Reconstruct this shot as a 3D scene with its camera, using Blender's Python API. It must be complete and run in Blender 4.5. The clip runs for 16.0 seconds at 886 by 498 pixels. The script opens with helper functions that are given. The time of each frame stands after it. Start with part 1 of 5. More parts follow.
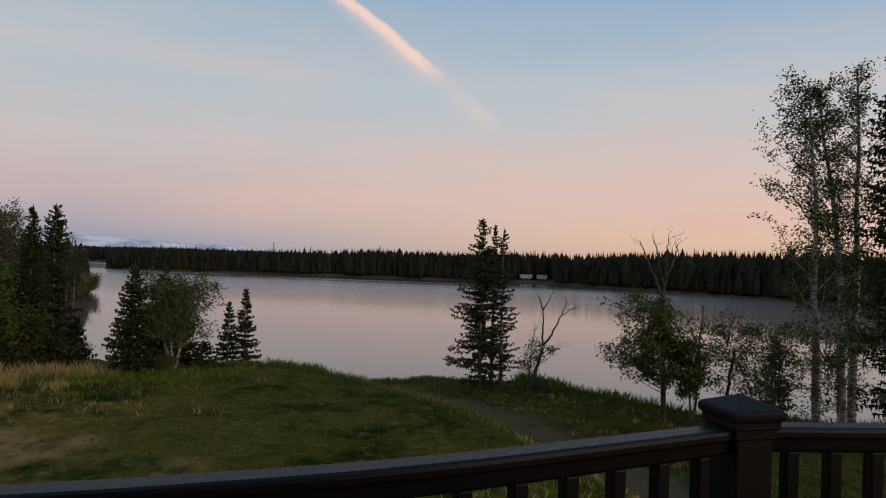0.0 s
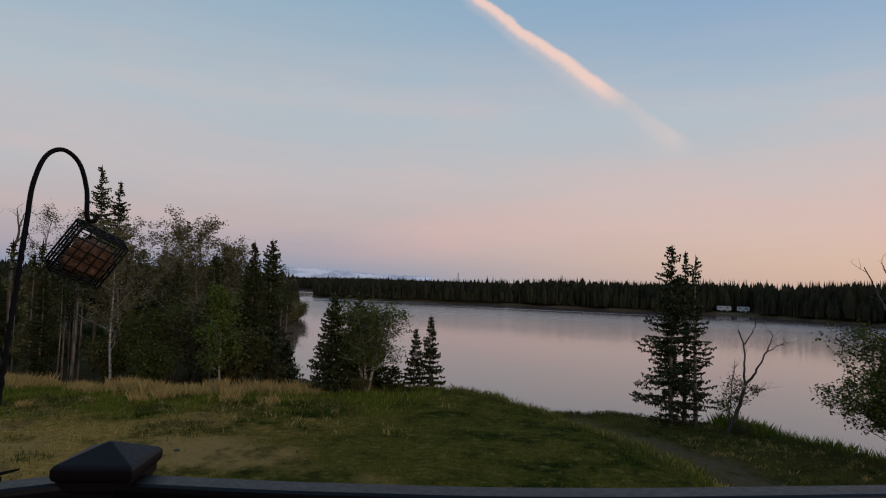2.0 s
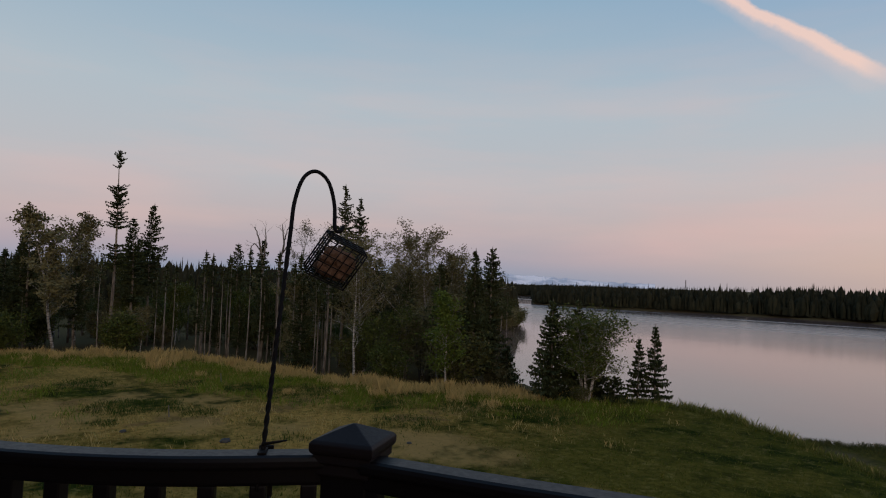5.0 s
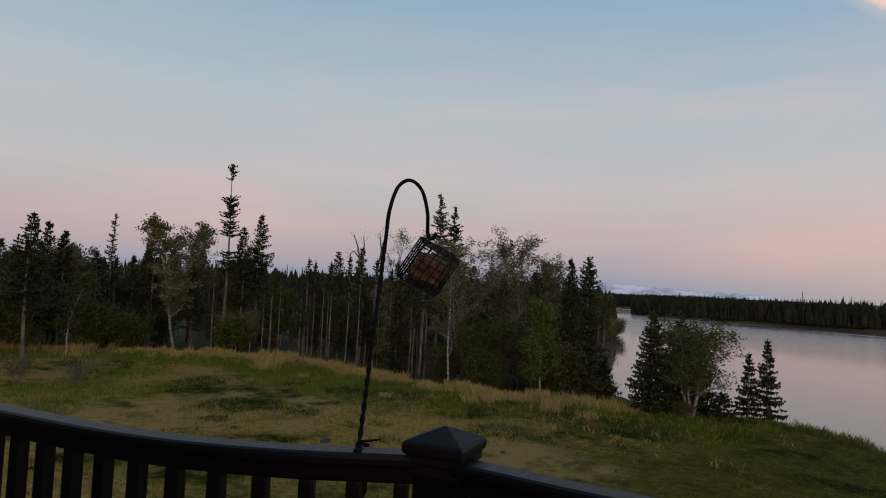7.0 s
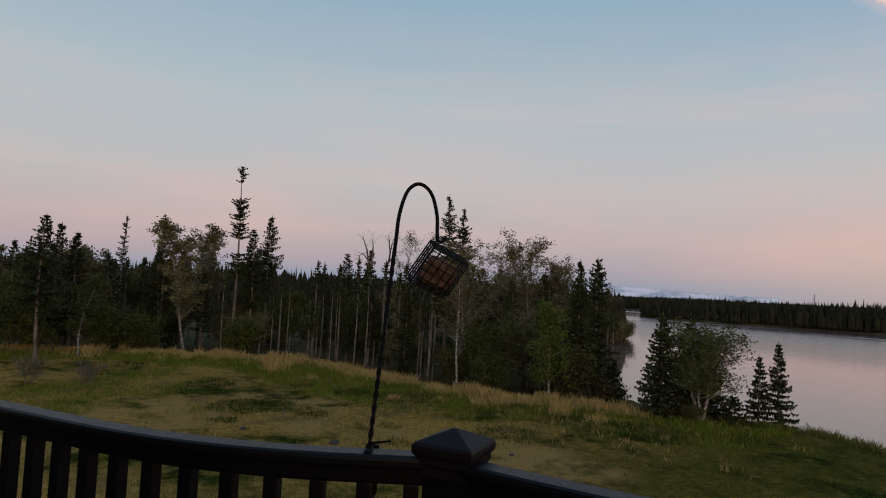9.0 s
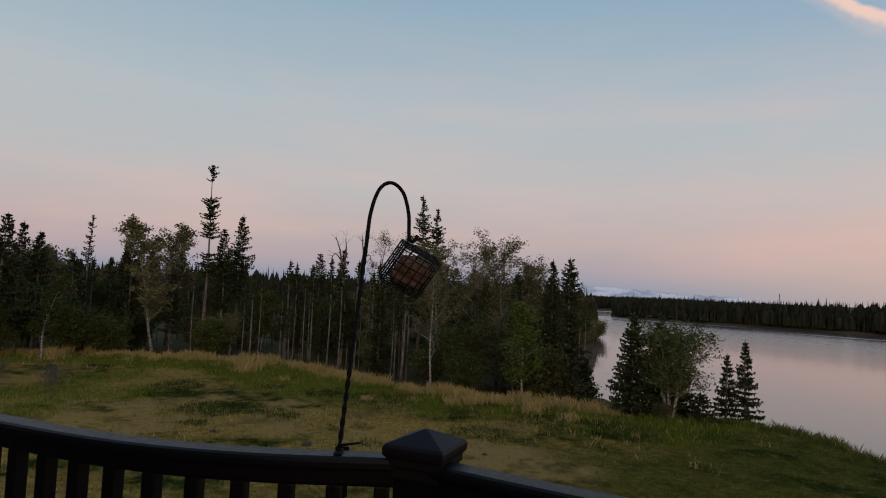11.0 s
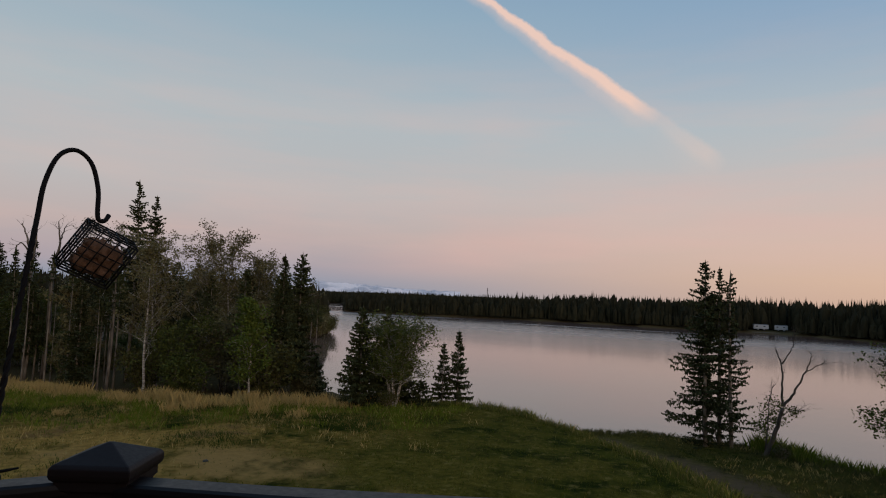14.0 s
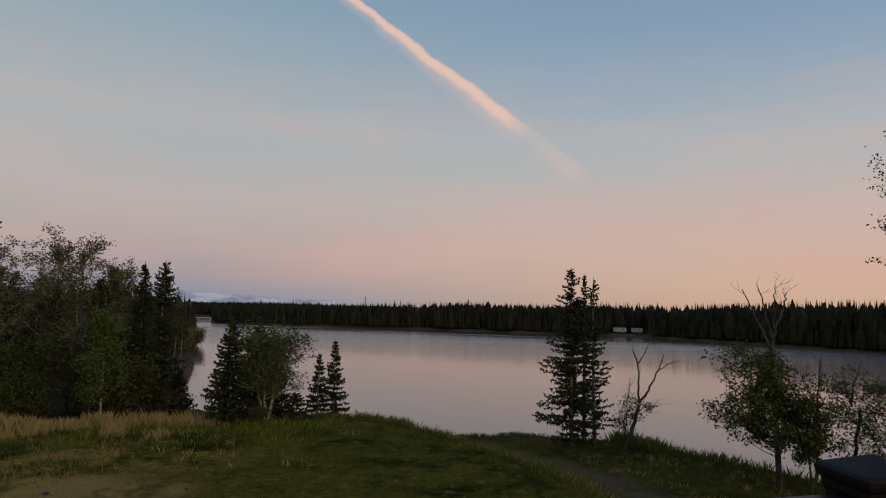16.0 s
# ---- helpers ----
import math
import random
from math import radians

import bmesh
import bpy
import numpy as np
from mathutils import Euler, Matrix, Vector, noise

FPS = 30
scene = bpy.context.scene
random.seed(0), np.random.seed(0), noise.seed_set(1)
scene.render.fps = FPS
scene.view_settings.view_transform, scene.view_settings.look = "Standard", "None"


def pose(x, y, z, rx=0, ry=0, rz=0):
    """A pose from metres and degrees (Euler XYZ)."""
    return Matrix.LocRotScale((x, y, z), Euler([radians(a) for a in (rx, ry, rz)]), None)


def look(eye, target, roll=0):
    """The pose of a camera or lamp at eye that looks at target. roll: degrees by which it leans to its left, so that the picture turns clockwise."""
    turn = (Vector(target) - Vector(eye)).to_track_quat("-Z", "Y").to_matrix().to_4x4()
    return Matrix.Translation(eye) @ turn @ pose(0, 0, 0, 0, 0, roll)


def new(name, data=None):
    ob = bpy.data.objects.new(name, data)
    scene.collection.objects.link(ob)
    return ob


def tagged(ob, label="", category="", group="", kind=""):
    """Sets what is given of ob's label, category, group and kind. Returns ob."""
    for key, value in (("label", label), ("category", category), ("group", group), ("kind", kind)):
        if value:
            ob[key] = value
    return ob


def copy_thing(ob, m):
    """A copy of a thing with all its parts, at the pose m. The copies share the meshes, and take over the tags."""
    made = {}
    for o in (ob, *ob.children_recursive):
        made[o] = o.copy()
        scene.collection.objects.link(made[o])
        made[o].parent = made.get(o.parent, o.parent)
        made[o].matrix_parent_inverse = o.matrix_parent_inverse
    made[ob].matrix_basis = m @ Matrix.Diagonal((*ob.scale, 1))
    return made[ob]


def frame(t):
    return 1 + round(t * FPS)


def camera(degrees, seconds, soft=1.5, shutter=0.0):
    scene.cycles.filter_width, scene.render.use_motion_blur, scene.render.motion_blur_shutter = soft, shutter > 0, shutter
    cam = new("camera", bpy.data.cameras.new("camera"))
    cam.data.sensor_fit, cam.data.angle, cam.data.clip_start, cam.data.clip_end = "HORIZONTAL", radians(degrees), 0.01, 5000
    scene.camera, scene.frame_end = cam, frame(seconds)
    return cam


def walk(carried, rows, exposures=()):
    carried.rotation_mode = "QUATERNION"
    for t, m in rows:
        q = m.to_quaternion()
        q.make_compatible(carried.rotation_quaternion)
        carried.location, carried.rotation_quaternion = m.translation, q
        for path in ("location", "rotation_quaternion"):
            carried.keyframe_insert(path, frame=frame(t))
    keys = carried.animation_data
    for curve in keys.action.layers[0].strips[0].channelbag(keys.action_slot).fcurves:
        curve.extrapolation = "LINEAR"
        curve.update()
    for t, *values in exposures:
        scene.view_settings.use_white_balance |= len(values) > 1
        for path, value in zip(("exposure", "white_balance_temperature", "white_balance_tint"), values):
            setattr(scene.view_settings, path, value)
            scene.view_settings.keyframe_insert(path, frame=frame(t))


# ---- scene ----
cam = camera(71.5, 16.0, soft=1.1)
PATH = [
    (0, (-0.114, -0.015, 4.733), (-0.257, 1.979, 4.755), 1.7),
    (0.5, (-0.141, 0.005, 4.738), (-0.374, 1.991, 4.754), 0.6),
    (1, (-0.093, 0.013, 4.722), (-0.584, 1.951, 4.782), -0.3),
    (1.5, (-0.015, 0.011, 4.711), (-0.656, 1.904, 4.801), 1.7),
    (2, (-0.043, 0.026, 4.713), (-0.758, 1.891, 4.815), 1.6),
    (2.5, (-0.04, 0.016, 4.704), (-0.866, 1.835, 4.808), 1.3),
    (3, (-0.045, 0.024, 4.701), (-1.061, 1.744, 4.79), 2.1),
    (3.5, (-0.029, 0.006, 4.704), (-1.133, 1.671, 4.788), 1.6),
    (4, (-0.039, 0.017, 4.705), (-1.234, 1.618, 4.794), 1.7),
    (6.5, (0.011, -0.008, 4.701), (-1.447, 1.355, 4.82), 2.1),
    (7, (0.0, 0.0, 4.7), (-1.527, 1.286, 4.818), 2.5),
    (7.5, (0.002, -0.008, 4.702), (-1.543, 1.256, 4.823), 2.6),
    (8, (0.009, -0.011, 4.702), (-1.537, 1.251, 4.825), 2.6),
    (10.5, (0.007, -0.007, 4.702), (-1.519, 1.28, 4.831), 2.6),
    (11, (0.003, 0.002, 4.701), (-1.487, 1.331, 4.829), 2.5),
    (11.5, (-0.001, 0.012, 4.699), (-1.406, 1.43, 4.822), 2.9),
    (12, (-0.002, 0.026, 4.697), (-1.327, 1.519, 4.822), 2.8),
    (12.5, (-0.001, 0.047, 4.691), (-1.184, 1.656, 4.813), 2.5),
    (13, (-0.007, 0.058, 4.695), (-1.084, 1.738, 4.823), 2.4),
    (13.5, (-0.015, 0.079, 4.687), (-0.964, 1.833, 4.833), 1.6),
    (14, (-0.015, 0.085, 4.685), (-0.819, 1.91, 4.833), 2.1),
    (14.5, (0.022, 0.063, 4.684), (-0.664, 1.935, 4.843), 2.1),
    (15, (-0.001, 0.145, 4.686), (-0.536, 2.065, 4.856), 2.1),
    (15.5, (-0.032, 0.192, 4.68), (-0.516, 2.125, 4.856), 2.1),
    (16, (-0.027, 0.21, 4.673), (-0.456, 2.154, 4.86), 1.3),
]
walk(cam, [(t, look(eye, target, roll)) for t, eye, target, roll in PATH],
     exposures=[(0, 0.08, 6400, 10), (2.5, 0.0, 6200, 10), (4, 0.0, 6200, 10), (7, 0.03, 6350, 10), (8, 0.03, 6400, 10), (12, 0.0, 6500, 10), (14, -0.03, 6550, 10), (16, -0.18, 6700, 11)])

# ---------------------------------------------------------------- world and light
def nodes_of(tree):
    """Short ways to make nodes of a tree and link them."""
    nodes, links = tree.nodes, tree.links

    def put(kind, **values):
        n = nodes.new(kind)
        for key, value in values.items():
            setattr(n, key, value)
        return n

    def math_node(op, a, b=None, c=None, clamp=False):
        n = nodes.new("ShaderNodeMath")
        n.operation, n.use_clamp = op, clamp
        for k, v in enumerate((a, b, c)):
            if v is None:
                continue
            if isinstance(v, (int, float)):
                n.inputs[k].default_value = v
            else:
                links.new(v, n.inputs[k])
        return n.outputs[0]

    def ramp(fac, stops, mode="LINEAR"):
        n = nodes.new("ShaderNodeValToRGB")
        n.color_ramp.interpolation = mode
        e = n.color_ramp.elements
        while len(e) < len(stops):
            e.new(0.5)
        for k, (at, col) in enumerate(stops):
            e[k].position = at
            e[k].color = (*col, 1) if len(col) == 3 else col
        links.new(fac, n.inputs[0])
        return n.outputs[0]

    def mix(fac, a, b, blend="MIX"):
        n = nodes.new("ShaderNodeMix")
        n.data_type, n.blend_type = "RGBA", blend
        for k, v in ((0, fac), (6, a), (7, b)):
            if isinstance(v, (int, float)):
                n.inputs[k].default_value = v
            elif isinstance(v, tuple):
                n.inputs[k].default_value = (*v, 1)
            else:
                links.new(v, n.inputs[k])
        return n.outputs[2]

    def noise_node(scale, detail=3.0, rough=0.5, vec=None, out=0, distort=0.0):
        n = nodes.new("ShaderNodeTexNoise")
        n.inputs["Scale"].default_value, n.inputs["Detail"].default_value = scale, detail
        n.inputs["Roughness"].default_value, n.inputs["Distortion"].default_value = rough, distort
        if vec is not None:
            links.new(vec, n.inputs["Vector"])
        return n.outputs[out]

    def dot(vec, d):
        n = nodes.new("ShaderNodeVectorMath")
        n.operation = "DOT_PRODUCT"
        links.new(vec, n.inputs[0])
        n.inputs[1].default_value = d
        return n.outputs["Value"]

    def stretch(vec, scale):
        n = nodes.new("ShaderNodeMapping")
        links.new(vec, n.inputs["Vector"])
        n.inputs["Scale"].default_value = scale
        return n.outputs[0]

    return put, math_node, ramp, mix, noise_node, dot, stretch, links


def srgb(r, g, b):
    return tuple((c / 255 / 12.92) if c <= 10 else ((c / 255 + 0.055) / 1.055) ** 2.4 for c in (r, g, b))


def make_world():
    """A clear dusk sky: the sun has just set behind the viewer's right shoulder, pink belt low, earth's shadow to the left, one contrail."""
    world = bpy.data.worlds.new("dusk_sky")
    world.use_nodes = True
    tree = world.node_tree
    tree.nodes.clear()
    put, M, ramp, mix, noisy, dot, stretch, links = nodes_of(tree)
    d = put("ShaderNodeTexCoord").outputs["Generated"]
    z = dot(d, (0, 0, 1))
    up = M("MULTIPLY_ADD", z, 1.6, 0.08, clamp=True)  # sin(elevation) -0.05 .. 0.57

    def at(deg):
        return min(1.0, math.sin(radians(deg)) * 1.6 + 0.08)

    left = ramp(up, [(0.0, srgb(120, 136, 158)), (at(0), srgb(138, 152, 172)), (at(2.2), srgb(167, 161, 171)), (at(5), srgb(188, 173, 174)),
                     (at(9), srgb(186, 184, 186)), (at(16), srgb(177, 187, 193)), (at(25), srgb(147, 173, 191)), (1.0, srgb(110, 146, 184))])
    right = ramp(up, [(0.0, srgb(205, 165, 148)), (at(0), srgb(218, 180, 154)), (at(2.2), srgb(222, 187, 162)), (at(5), srgb(217, 189, 174)),
                      (at(9), srgb(203, 192, 187)), (at(15), srgb(180, 190, 197)), (at(23), srgb(138, 167, 197)), (1.0, srgb(108, 144, 188))])
    side = dot(d, (math.sin(radians(40)), math.cos(radians(40)), 0))  # towards the afterglow
    toward = M("MULTIPLY_ADD", side, 1.1, -0.2, clamp=True)
    smooth = put("ShaderNodeMapRange", interpolation_type="SMOOTHSTEP")
    links.new(toward, smooth.inputs[0])
    base = mix(smooth.outputs[0], left, right)
    # faint layered cirrus, lit pink from below
    streak = noisy(2.2, 4, 0.55, stretch(d, (1.0, 1.0, 7.0)))
    streak = ramp(streak, [(0.42, (0, 0, 0)), (0.75, (1, 1, 1))])
    low = ramp(up, [(0.1, (0, 0, 0)), (0.2, (1, 1, 1)), (0.5, (0.8, 0.8, 0.8)), (0.75, (0, 0, 0))])
    base = mix(M("MULTIPLY", M("MULTIPLY", streak, low), M("MULTIPLY_ADD", smooth.outputs[0], 0.15, 0.42)), base, srgb(222, 186, 178))
    # broad soft banks of the same cloud, low over the lake
    bank = ramp(noisy(1.7, 3, 0.5, stretch(d, (1.3, 1.3, 5.0))), [(0.46, (0, 0, 0)), (0.66, (1, 1, 1))])
    belt = ramp(up, [(0.11, (0, 0, 0)), (0.17, (1, 1, 1)), (0.27, (0.8, 0.8, 0.8)), (0.42, (0, 0, 0))])
    base = mix(M("MULTIPLY", M("MULTIPLY", M("MULTIPLY", bank, belt), M("MULTIPLY_ADD", smooth.outputs[0], 0.55, 0.45)), 0.5), base, srgb(224, 176, 170))
    # the contrail: a band about a great circle, sharp above, frayed below
    a, b = Vector((-0.3169, 0.8346, 0.4506)).normalized(), Vector((-0.0986, 0.9506, 0.2942)).normalized()
    n = a.cross(b).normalized()
    along_axis = (b - a * a.dot(b)).normalized()
    if n.z < 0:
        n = -n
    wob = M("MULTIPLY_ADD", noisy(16, 5, 0.65, d), 0.020, -0.0048)
    off = M("ADD", dot(d, tuple(n)), wob)
    along = dot(d, tuple(along_axis))  # 0 at a, 0.28 at b
    fade = ramp(M("MULTIPLY_ADD", along, 1.0, 0.5), [(0.0, (1, 1, 1)), (0.77, (1, 1, 1)), (0.82, (0.16, 0.16, 0.16)), (0.90, (0.30, 0.30, 0.30)), (0.93, (0, 0, 0))])
    band = ramp(M("MULTIPLY_ADD", M("DIVIDE", off, M("MULTIPLY_ADD", along, 1.7, 0.52)), 6.0, 0.5), [(0.30, (0, 0, 0)), (0.42, (0.25, 0.25, 0.25)), (0.485, (0.95, 0.95, 0.95)), (0.545, (0.95, 0.95, 0.95)), (0.585, (0, 0, 0))])
    front = M("GREATER_THAN", dot(d, tuple(a)), 0.0)
    veil = M("MULTIPLY", M("MULTIPLY", band, fade), front)
    base = mix(M("MULTIPLY", veil, 0.92), base, srgb(246, 208, 190))
    sky = put("ShaderNodeTexSky", sky_type="NISHITA", sun_disc=False, sun_elevation=radians(1.0), sun_rotation=radians(100))
    bg1, bg2 = put("ShaderNodeBackground"), put("ShaderNodeBackground")
    links.new(base, bg1.inputs[0])
    bg1.inputs[1].default_value = SKY
    links.new(sky.outputs[0], bg2.inputs[0])
    bg2.inputs[1].default_value = 0.02
    both = put("ShaderNodeAddShader")
    links.new(bg1.outputs[0], both.inputs[0])
    links.new(bg2.outputs[0], both.inputs[1])
    links.new(both.outputs[0], put("ShaderNodeOutputWorld").inputs[0])
    scene.world = world


SKY = 0.97
make_world()
sun = new("afterglow_sun", bpy.data.lights.new("afterglow_sun", "SUN"))
sun.data.energy, sun.data.angle, sun.data.color = 0.95, radians(50), (1.0, 0.71, 0.46)
sun.matrix_world = look((0, 0, 0), (-0.80, 0.58, -0.16))


# ---------------------------------------------------------------- materials
def material(name, build):
    m = bpy.data.materials.new(name)
    m.use_nodes = True
    tree = m.node_tree
    tree.nodes.clear()
    kit = nodes_of(tree)
    put, links = kit[0], kit[-1]
    p = put("ShaderNodeBsdfPrincipled")
    links.new(p.outputs[0], put("ShaderNodeOutputMaterial").inputs[0])
    build(p, *kit)
    return m


def bump(put, links, p, height, strength, distance):
    b = put("ShaderNodeBump")
    b.inputs["Strength"].default_value, b.inputs["Distance"].default_value = strength, distance
    links.new(height, b.inputs["Height"])
    links.new(b.outputs[0], p.inputs["Normal"])


def foliage(name, dark, light, tip=None, rough=0.75):
    """Leaf or needle mass: colour varies clump by clump and tree by tree."""
    def build(p, put, M, ramp, mix, noisy, dot, stretch, links):
        isl = put("ShaderNodeNewGeometry").outputs["Random Per Island"]
        one = put("ShaderNodeObjectInfo").outputs["Random"]
        pos = put("ShaderNodeTexCoord").outputs["Object"]
        n = noisy(0.9, 3, 0.6, pos)
        f = M("ADD", M("MULTIPLY", isl, 0.55), M("MULTIPLY", n, 0.45))
        c = mix(f, dark, light)
        if tip:
            c = mix(M("MULTIPLY", M("GREATER_THAN", isl, 0.86), 0.6), c, tip)
        c = mix(M("MULTIPLY", one, 0.35), c, tuple(0.6 * v for v in dark))
        links.new(c, p.inputs["Base Color"])
        p.inputs["Roughness"].default_value = rough
        p.inputs["Specular IOR Level"].default_value = 0.06
    return material(name, build)


def bark(name, dark, light, rings=False):
    def build(p, put, M, ramp, mix, noisy, dot, stretch, links):
        pos = put("ShaderNodeTexCoord").outputs["Object"]
        n = noisy(5, 4, 0.6, stretch(pos, (1, 1, 0.25) if not rings else (0.7, 0.7, 3.0)))
        c = mix(ramp(n, [(0.38, (0, 0, 0)), (0.6, (1, 1, 1))]), dark, light)
        links.new(c, p.inputs["Base Color"])
        p.inputs["Roughness"].default_value = 0.9
        bump(put, links, p, n, 0.5, 0.02)
    return material(name, build)


def plain(name, col, rough, metal=0.0, vary=0.2, scale=8.0, relief=0.0, spec=0.5):
    def build(p, put, M, ramp, mix, noisy, dot, stretch, links):
        pos = put("ShaderNodeTexCoord").outputs["Object"]
        n = noisy(scale, 5, 0.6, pos)
        fine = noisy(scale * 12, 3, 0.6, pos)
        f = M("ADD", M("MULTIPLY", n, 0.65), M("MULTIPLY", fine, 0.35))
        links.new(mix(f, tuple(c * (1 - vary) for c in col), tuple(min(1, c * (1 + vary)) for c in col)), p.inputs["Base Color"])
        links.new(M("MULTIPLY_ADD", fine, 0.3, rough - 0.15, clamp=True), p.inputs["Roughness"])
        p.inputs["Metallic"].default_value = metal
        p.inputs["Specular IOR Level"].default_value = spec
        if relief:
            bump(put, links, p, fine, 0.4, relief)
    return material(name, build)


def ground_material():
    def build(p, put, M, ramp, mix, noisy, dot, stretch, links):
        pos = put("ShaderNodeTexCoord").outputs["Object"]
        layer = put("ShaderNodeVertexColor", layer_name="cover")
        cover, bare = layer.outputs[0], layer.outputs[1]
        split = put("ShaderNodeSeparateColor")
        links.new(cover, split.inputs[0])
        dirt, lawn, wood = split.outputs[0], split.outputs[1], split.outputs[2]
        big, mid, fine = noisy(0.16, 3, 0.55, pos), noisy(0.9, 6, 0.7, pos), noisy(5, 6, 0.75, pos)
        patch, fleck = noisy(0.45, 4, 0.65, pos), noisy(2.6, 4, 0.7, pos)
        green = mix(ramp(mid, [(0.41, (0, 0, 0)), (0.60, (1, 1, 1))]), (0.015, 0.022, 0.002), (0.056, 0.058, 0.006))
        olive = mix(ramp(fine, [(0.35, (0, 0, 0)), (0.65, (1, 1, 1))]), (0.055, 0.043, 0.005), (0.150, 0.112, 0.018))
        tan = mix(ramp(fine, [(0.35, (0, 0, 0)), (0.65, (1, 1, 1))]), (0.210, 0.112, 0.024), (0.460, 0.262, 0.066))
        c = mix(ramp(M("ADD", M("MULTIPLY", big, 0.5), M("MULTIPLY", patch, 0.5)), [(0.44, (0, 0, 0)), (0.56, (1, 1, 1))]), green, olive)
        c = mix(M("MULTIPLY", ramp(fleck, [(0.55, (0, 0, 0)), (0.68, (1, 1, 1))]), 0.5), c, (0.25, 0.18, 0.05))
        worn = M("MULTIPLY", ramp(M("ADD", M("MULTIPLY", big, 0.45), M("MULTIPLY", patch, 0.55)), [(0.42, (0, 0, 0)), (0.52, (1, 1, 1))]), lawn)
        c = mix(M("MULTIPLY", worn, 0.88), c, tan)
        c = mix(M("MULTIPLY", M("MULTIPLY", ramp(patch, [(0.56, (0, 0, 0)), (0.64, (1, 1, 1))]), lawn), 0.6), c, (0.15, 0.082, 0.035))
        soil = mix(fine, (0.056, 0.038, 0.022), (0.145, 0.100, 0.058))
        c = mix(M("MULTIPLY", dirt, ramp(mid, [(0.34, (0.35, 0.35, 0.35)), (0.52, (1, 1, 1))])), c, soil)
        brown = mix(fine, (0.220, 0.120, 0.036), (0.440, 0.256, 0.084))
        c = mix(M("MULTIPLY", bare, ramp(patch, [(0.40, (0.15, 0.15, 0.15)), (0.55, (1, 1, 1))])), c, brown)
        litter = mix(fine, (0.055, 0.042, 0.018), (0.140, 0.100, 0.046))
        c = mix(wood, c, litter)
        links.new(c, p.inputs["Base Color"])
        p.inputs["Roughness"].default_value = 0.95
        p.inputs["Specular IOR Level"].default_value = 0.02
        bump(put, links, p, M("ADD", fine, mid), 0.8, 0.06)
    return material("ground", build)


def water_material():
    def build(p, put, M, ramp, mix, noisy, dot, stretch, links):
        pos = put("ShaderNodeTexCoord").outputs["Object"]
        away = put("ShaderNodeSeparateXYZ")
        links.new(pos, away.inputs[0])
        breeze = noisy(0.02, 3, 0.5, stretch(pos, (0.35, 1.6, 1)))
        # a light breeze ruffles the middle of the lake; it lies still near by and under the far shore
        far = M("MULTIPLY_ADD", away.outputs[1], 1 / 80, -0.85, clamp=True)
        lee = M("MULTIPLY_ADD", M("ADD", away.outputs[1], M("MULTIPLY", away.outputs[0], 0.12)), 1 / 26, -6.3, clamp=True)
        cats_paw = M("MULTIPLY", ramp(noisy(0.012, 3, 0.55, stretch(pos, (0.22, 2.8, 1))), [(0.56, (0, 0, 0)), (0.60, (1, 1, 1))]), lee)
        ruffle = M("MULTIPLY", far, M("SUBTRACT", 1.0, M("MULTIPLY", lee, 0.80)))
        links.new(M("ADD", M("ADD", M("MULTIPLY", ramp(breeze, [(0.40, (0, 0, 0)), (0.60, (1, 1, 1))]), 0.035), M("MULTIPLY", cats_paw, 0.22)), M("MULTIPLY_ADD", ruffle, 0.22, 0.035)), p.inputs["Roughness"])
        p.inputs["Base Color"].default_value = (0.140, 0.084, 0.068, 1)
        p.inputs["IOR"].default_value = 2.2
        waves = M("ADD", noisy(0.7, 3, 0.55, stretch(pos, (0.5, 1.0, 1))), M("MULTIPLY", noisy(3.5, 2, 0.5, stretch(pos, (0.6, 1.0, 1))), 0.2))
        bump(put, links, p, M("MULTIPLY", waves, M("MULTIPLY_ADD", far, -0.05, 0.06)), 1.0, 0.10)
    return material("water", build)


GROUND, WATER = ground_material(), water_material()
NEEDLES = foliage("spruce_needles", (0.019, 0.026, 0.010), (0.078, 0.084, 0.034))
NEEDLES_FAR = foliage("far_conifers", (0.014, 0.015, 0.008), (0.052, 0.046, 0.024))
LEAVES = foliage("birch_leaves", (0.034, 0.048, 0.010), (0.105, 0.118, 0.028), (0.15, 0.15, 0.05))
LEAVES_PALE = foliage("young_birch_leaves", (0.050, 0.075, 0.012), (0.130, 0.160, 0.032))
LEAVES_DULL = foliage("budding_leaves", (0.090, 0.080, 0.036), (0.210, 0.185, 0.088))
UNDERSTORY = foliage("undergrowth_leaves", (0.040, 0.046, 0.014), (0.130, 0.122, 0.040))
SPRUCE_BARK = bark("spruce_bark", (0.075, 0.058, 0.042), (0.220, 0.178, 0.135))
PALE_BARK = bark("pale_dry_bark", (0.085, 0.070, 0.055), (0.250, 0.212, 0.172))
GREY_BARK = bark("weathered_bark", (0.055, 0.044, 0.034), (0.175, 0.145, 0.115))
DARK_BARK = bark("damp_dark_bark", (0.026, 0.020, 0.015), (0.085, 0.067, 0.050))
BIRCH_BARK = bark("birch_bark", (0.080, 0.068, 0.056), (0.420, 0.380, 0.330), rings=True)
GRASS = foliage("green_grass", (0.034, 0.047, 0.004), (0.125, 0.132, 0.018), (0.30, 0.24, 0.07))
LUSH = foliage("lush_grass", (0.062, 0.092, 0.007), (0.200, 0.240, 0.028), (0.38, 0.33, 0.10))
GRASS_DRY = foliage("dry_grass", (0.340, 0.238, 0.085), (0.700, 0.500, 0.195), (0.22, 0.21, 0.06))
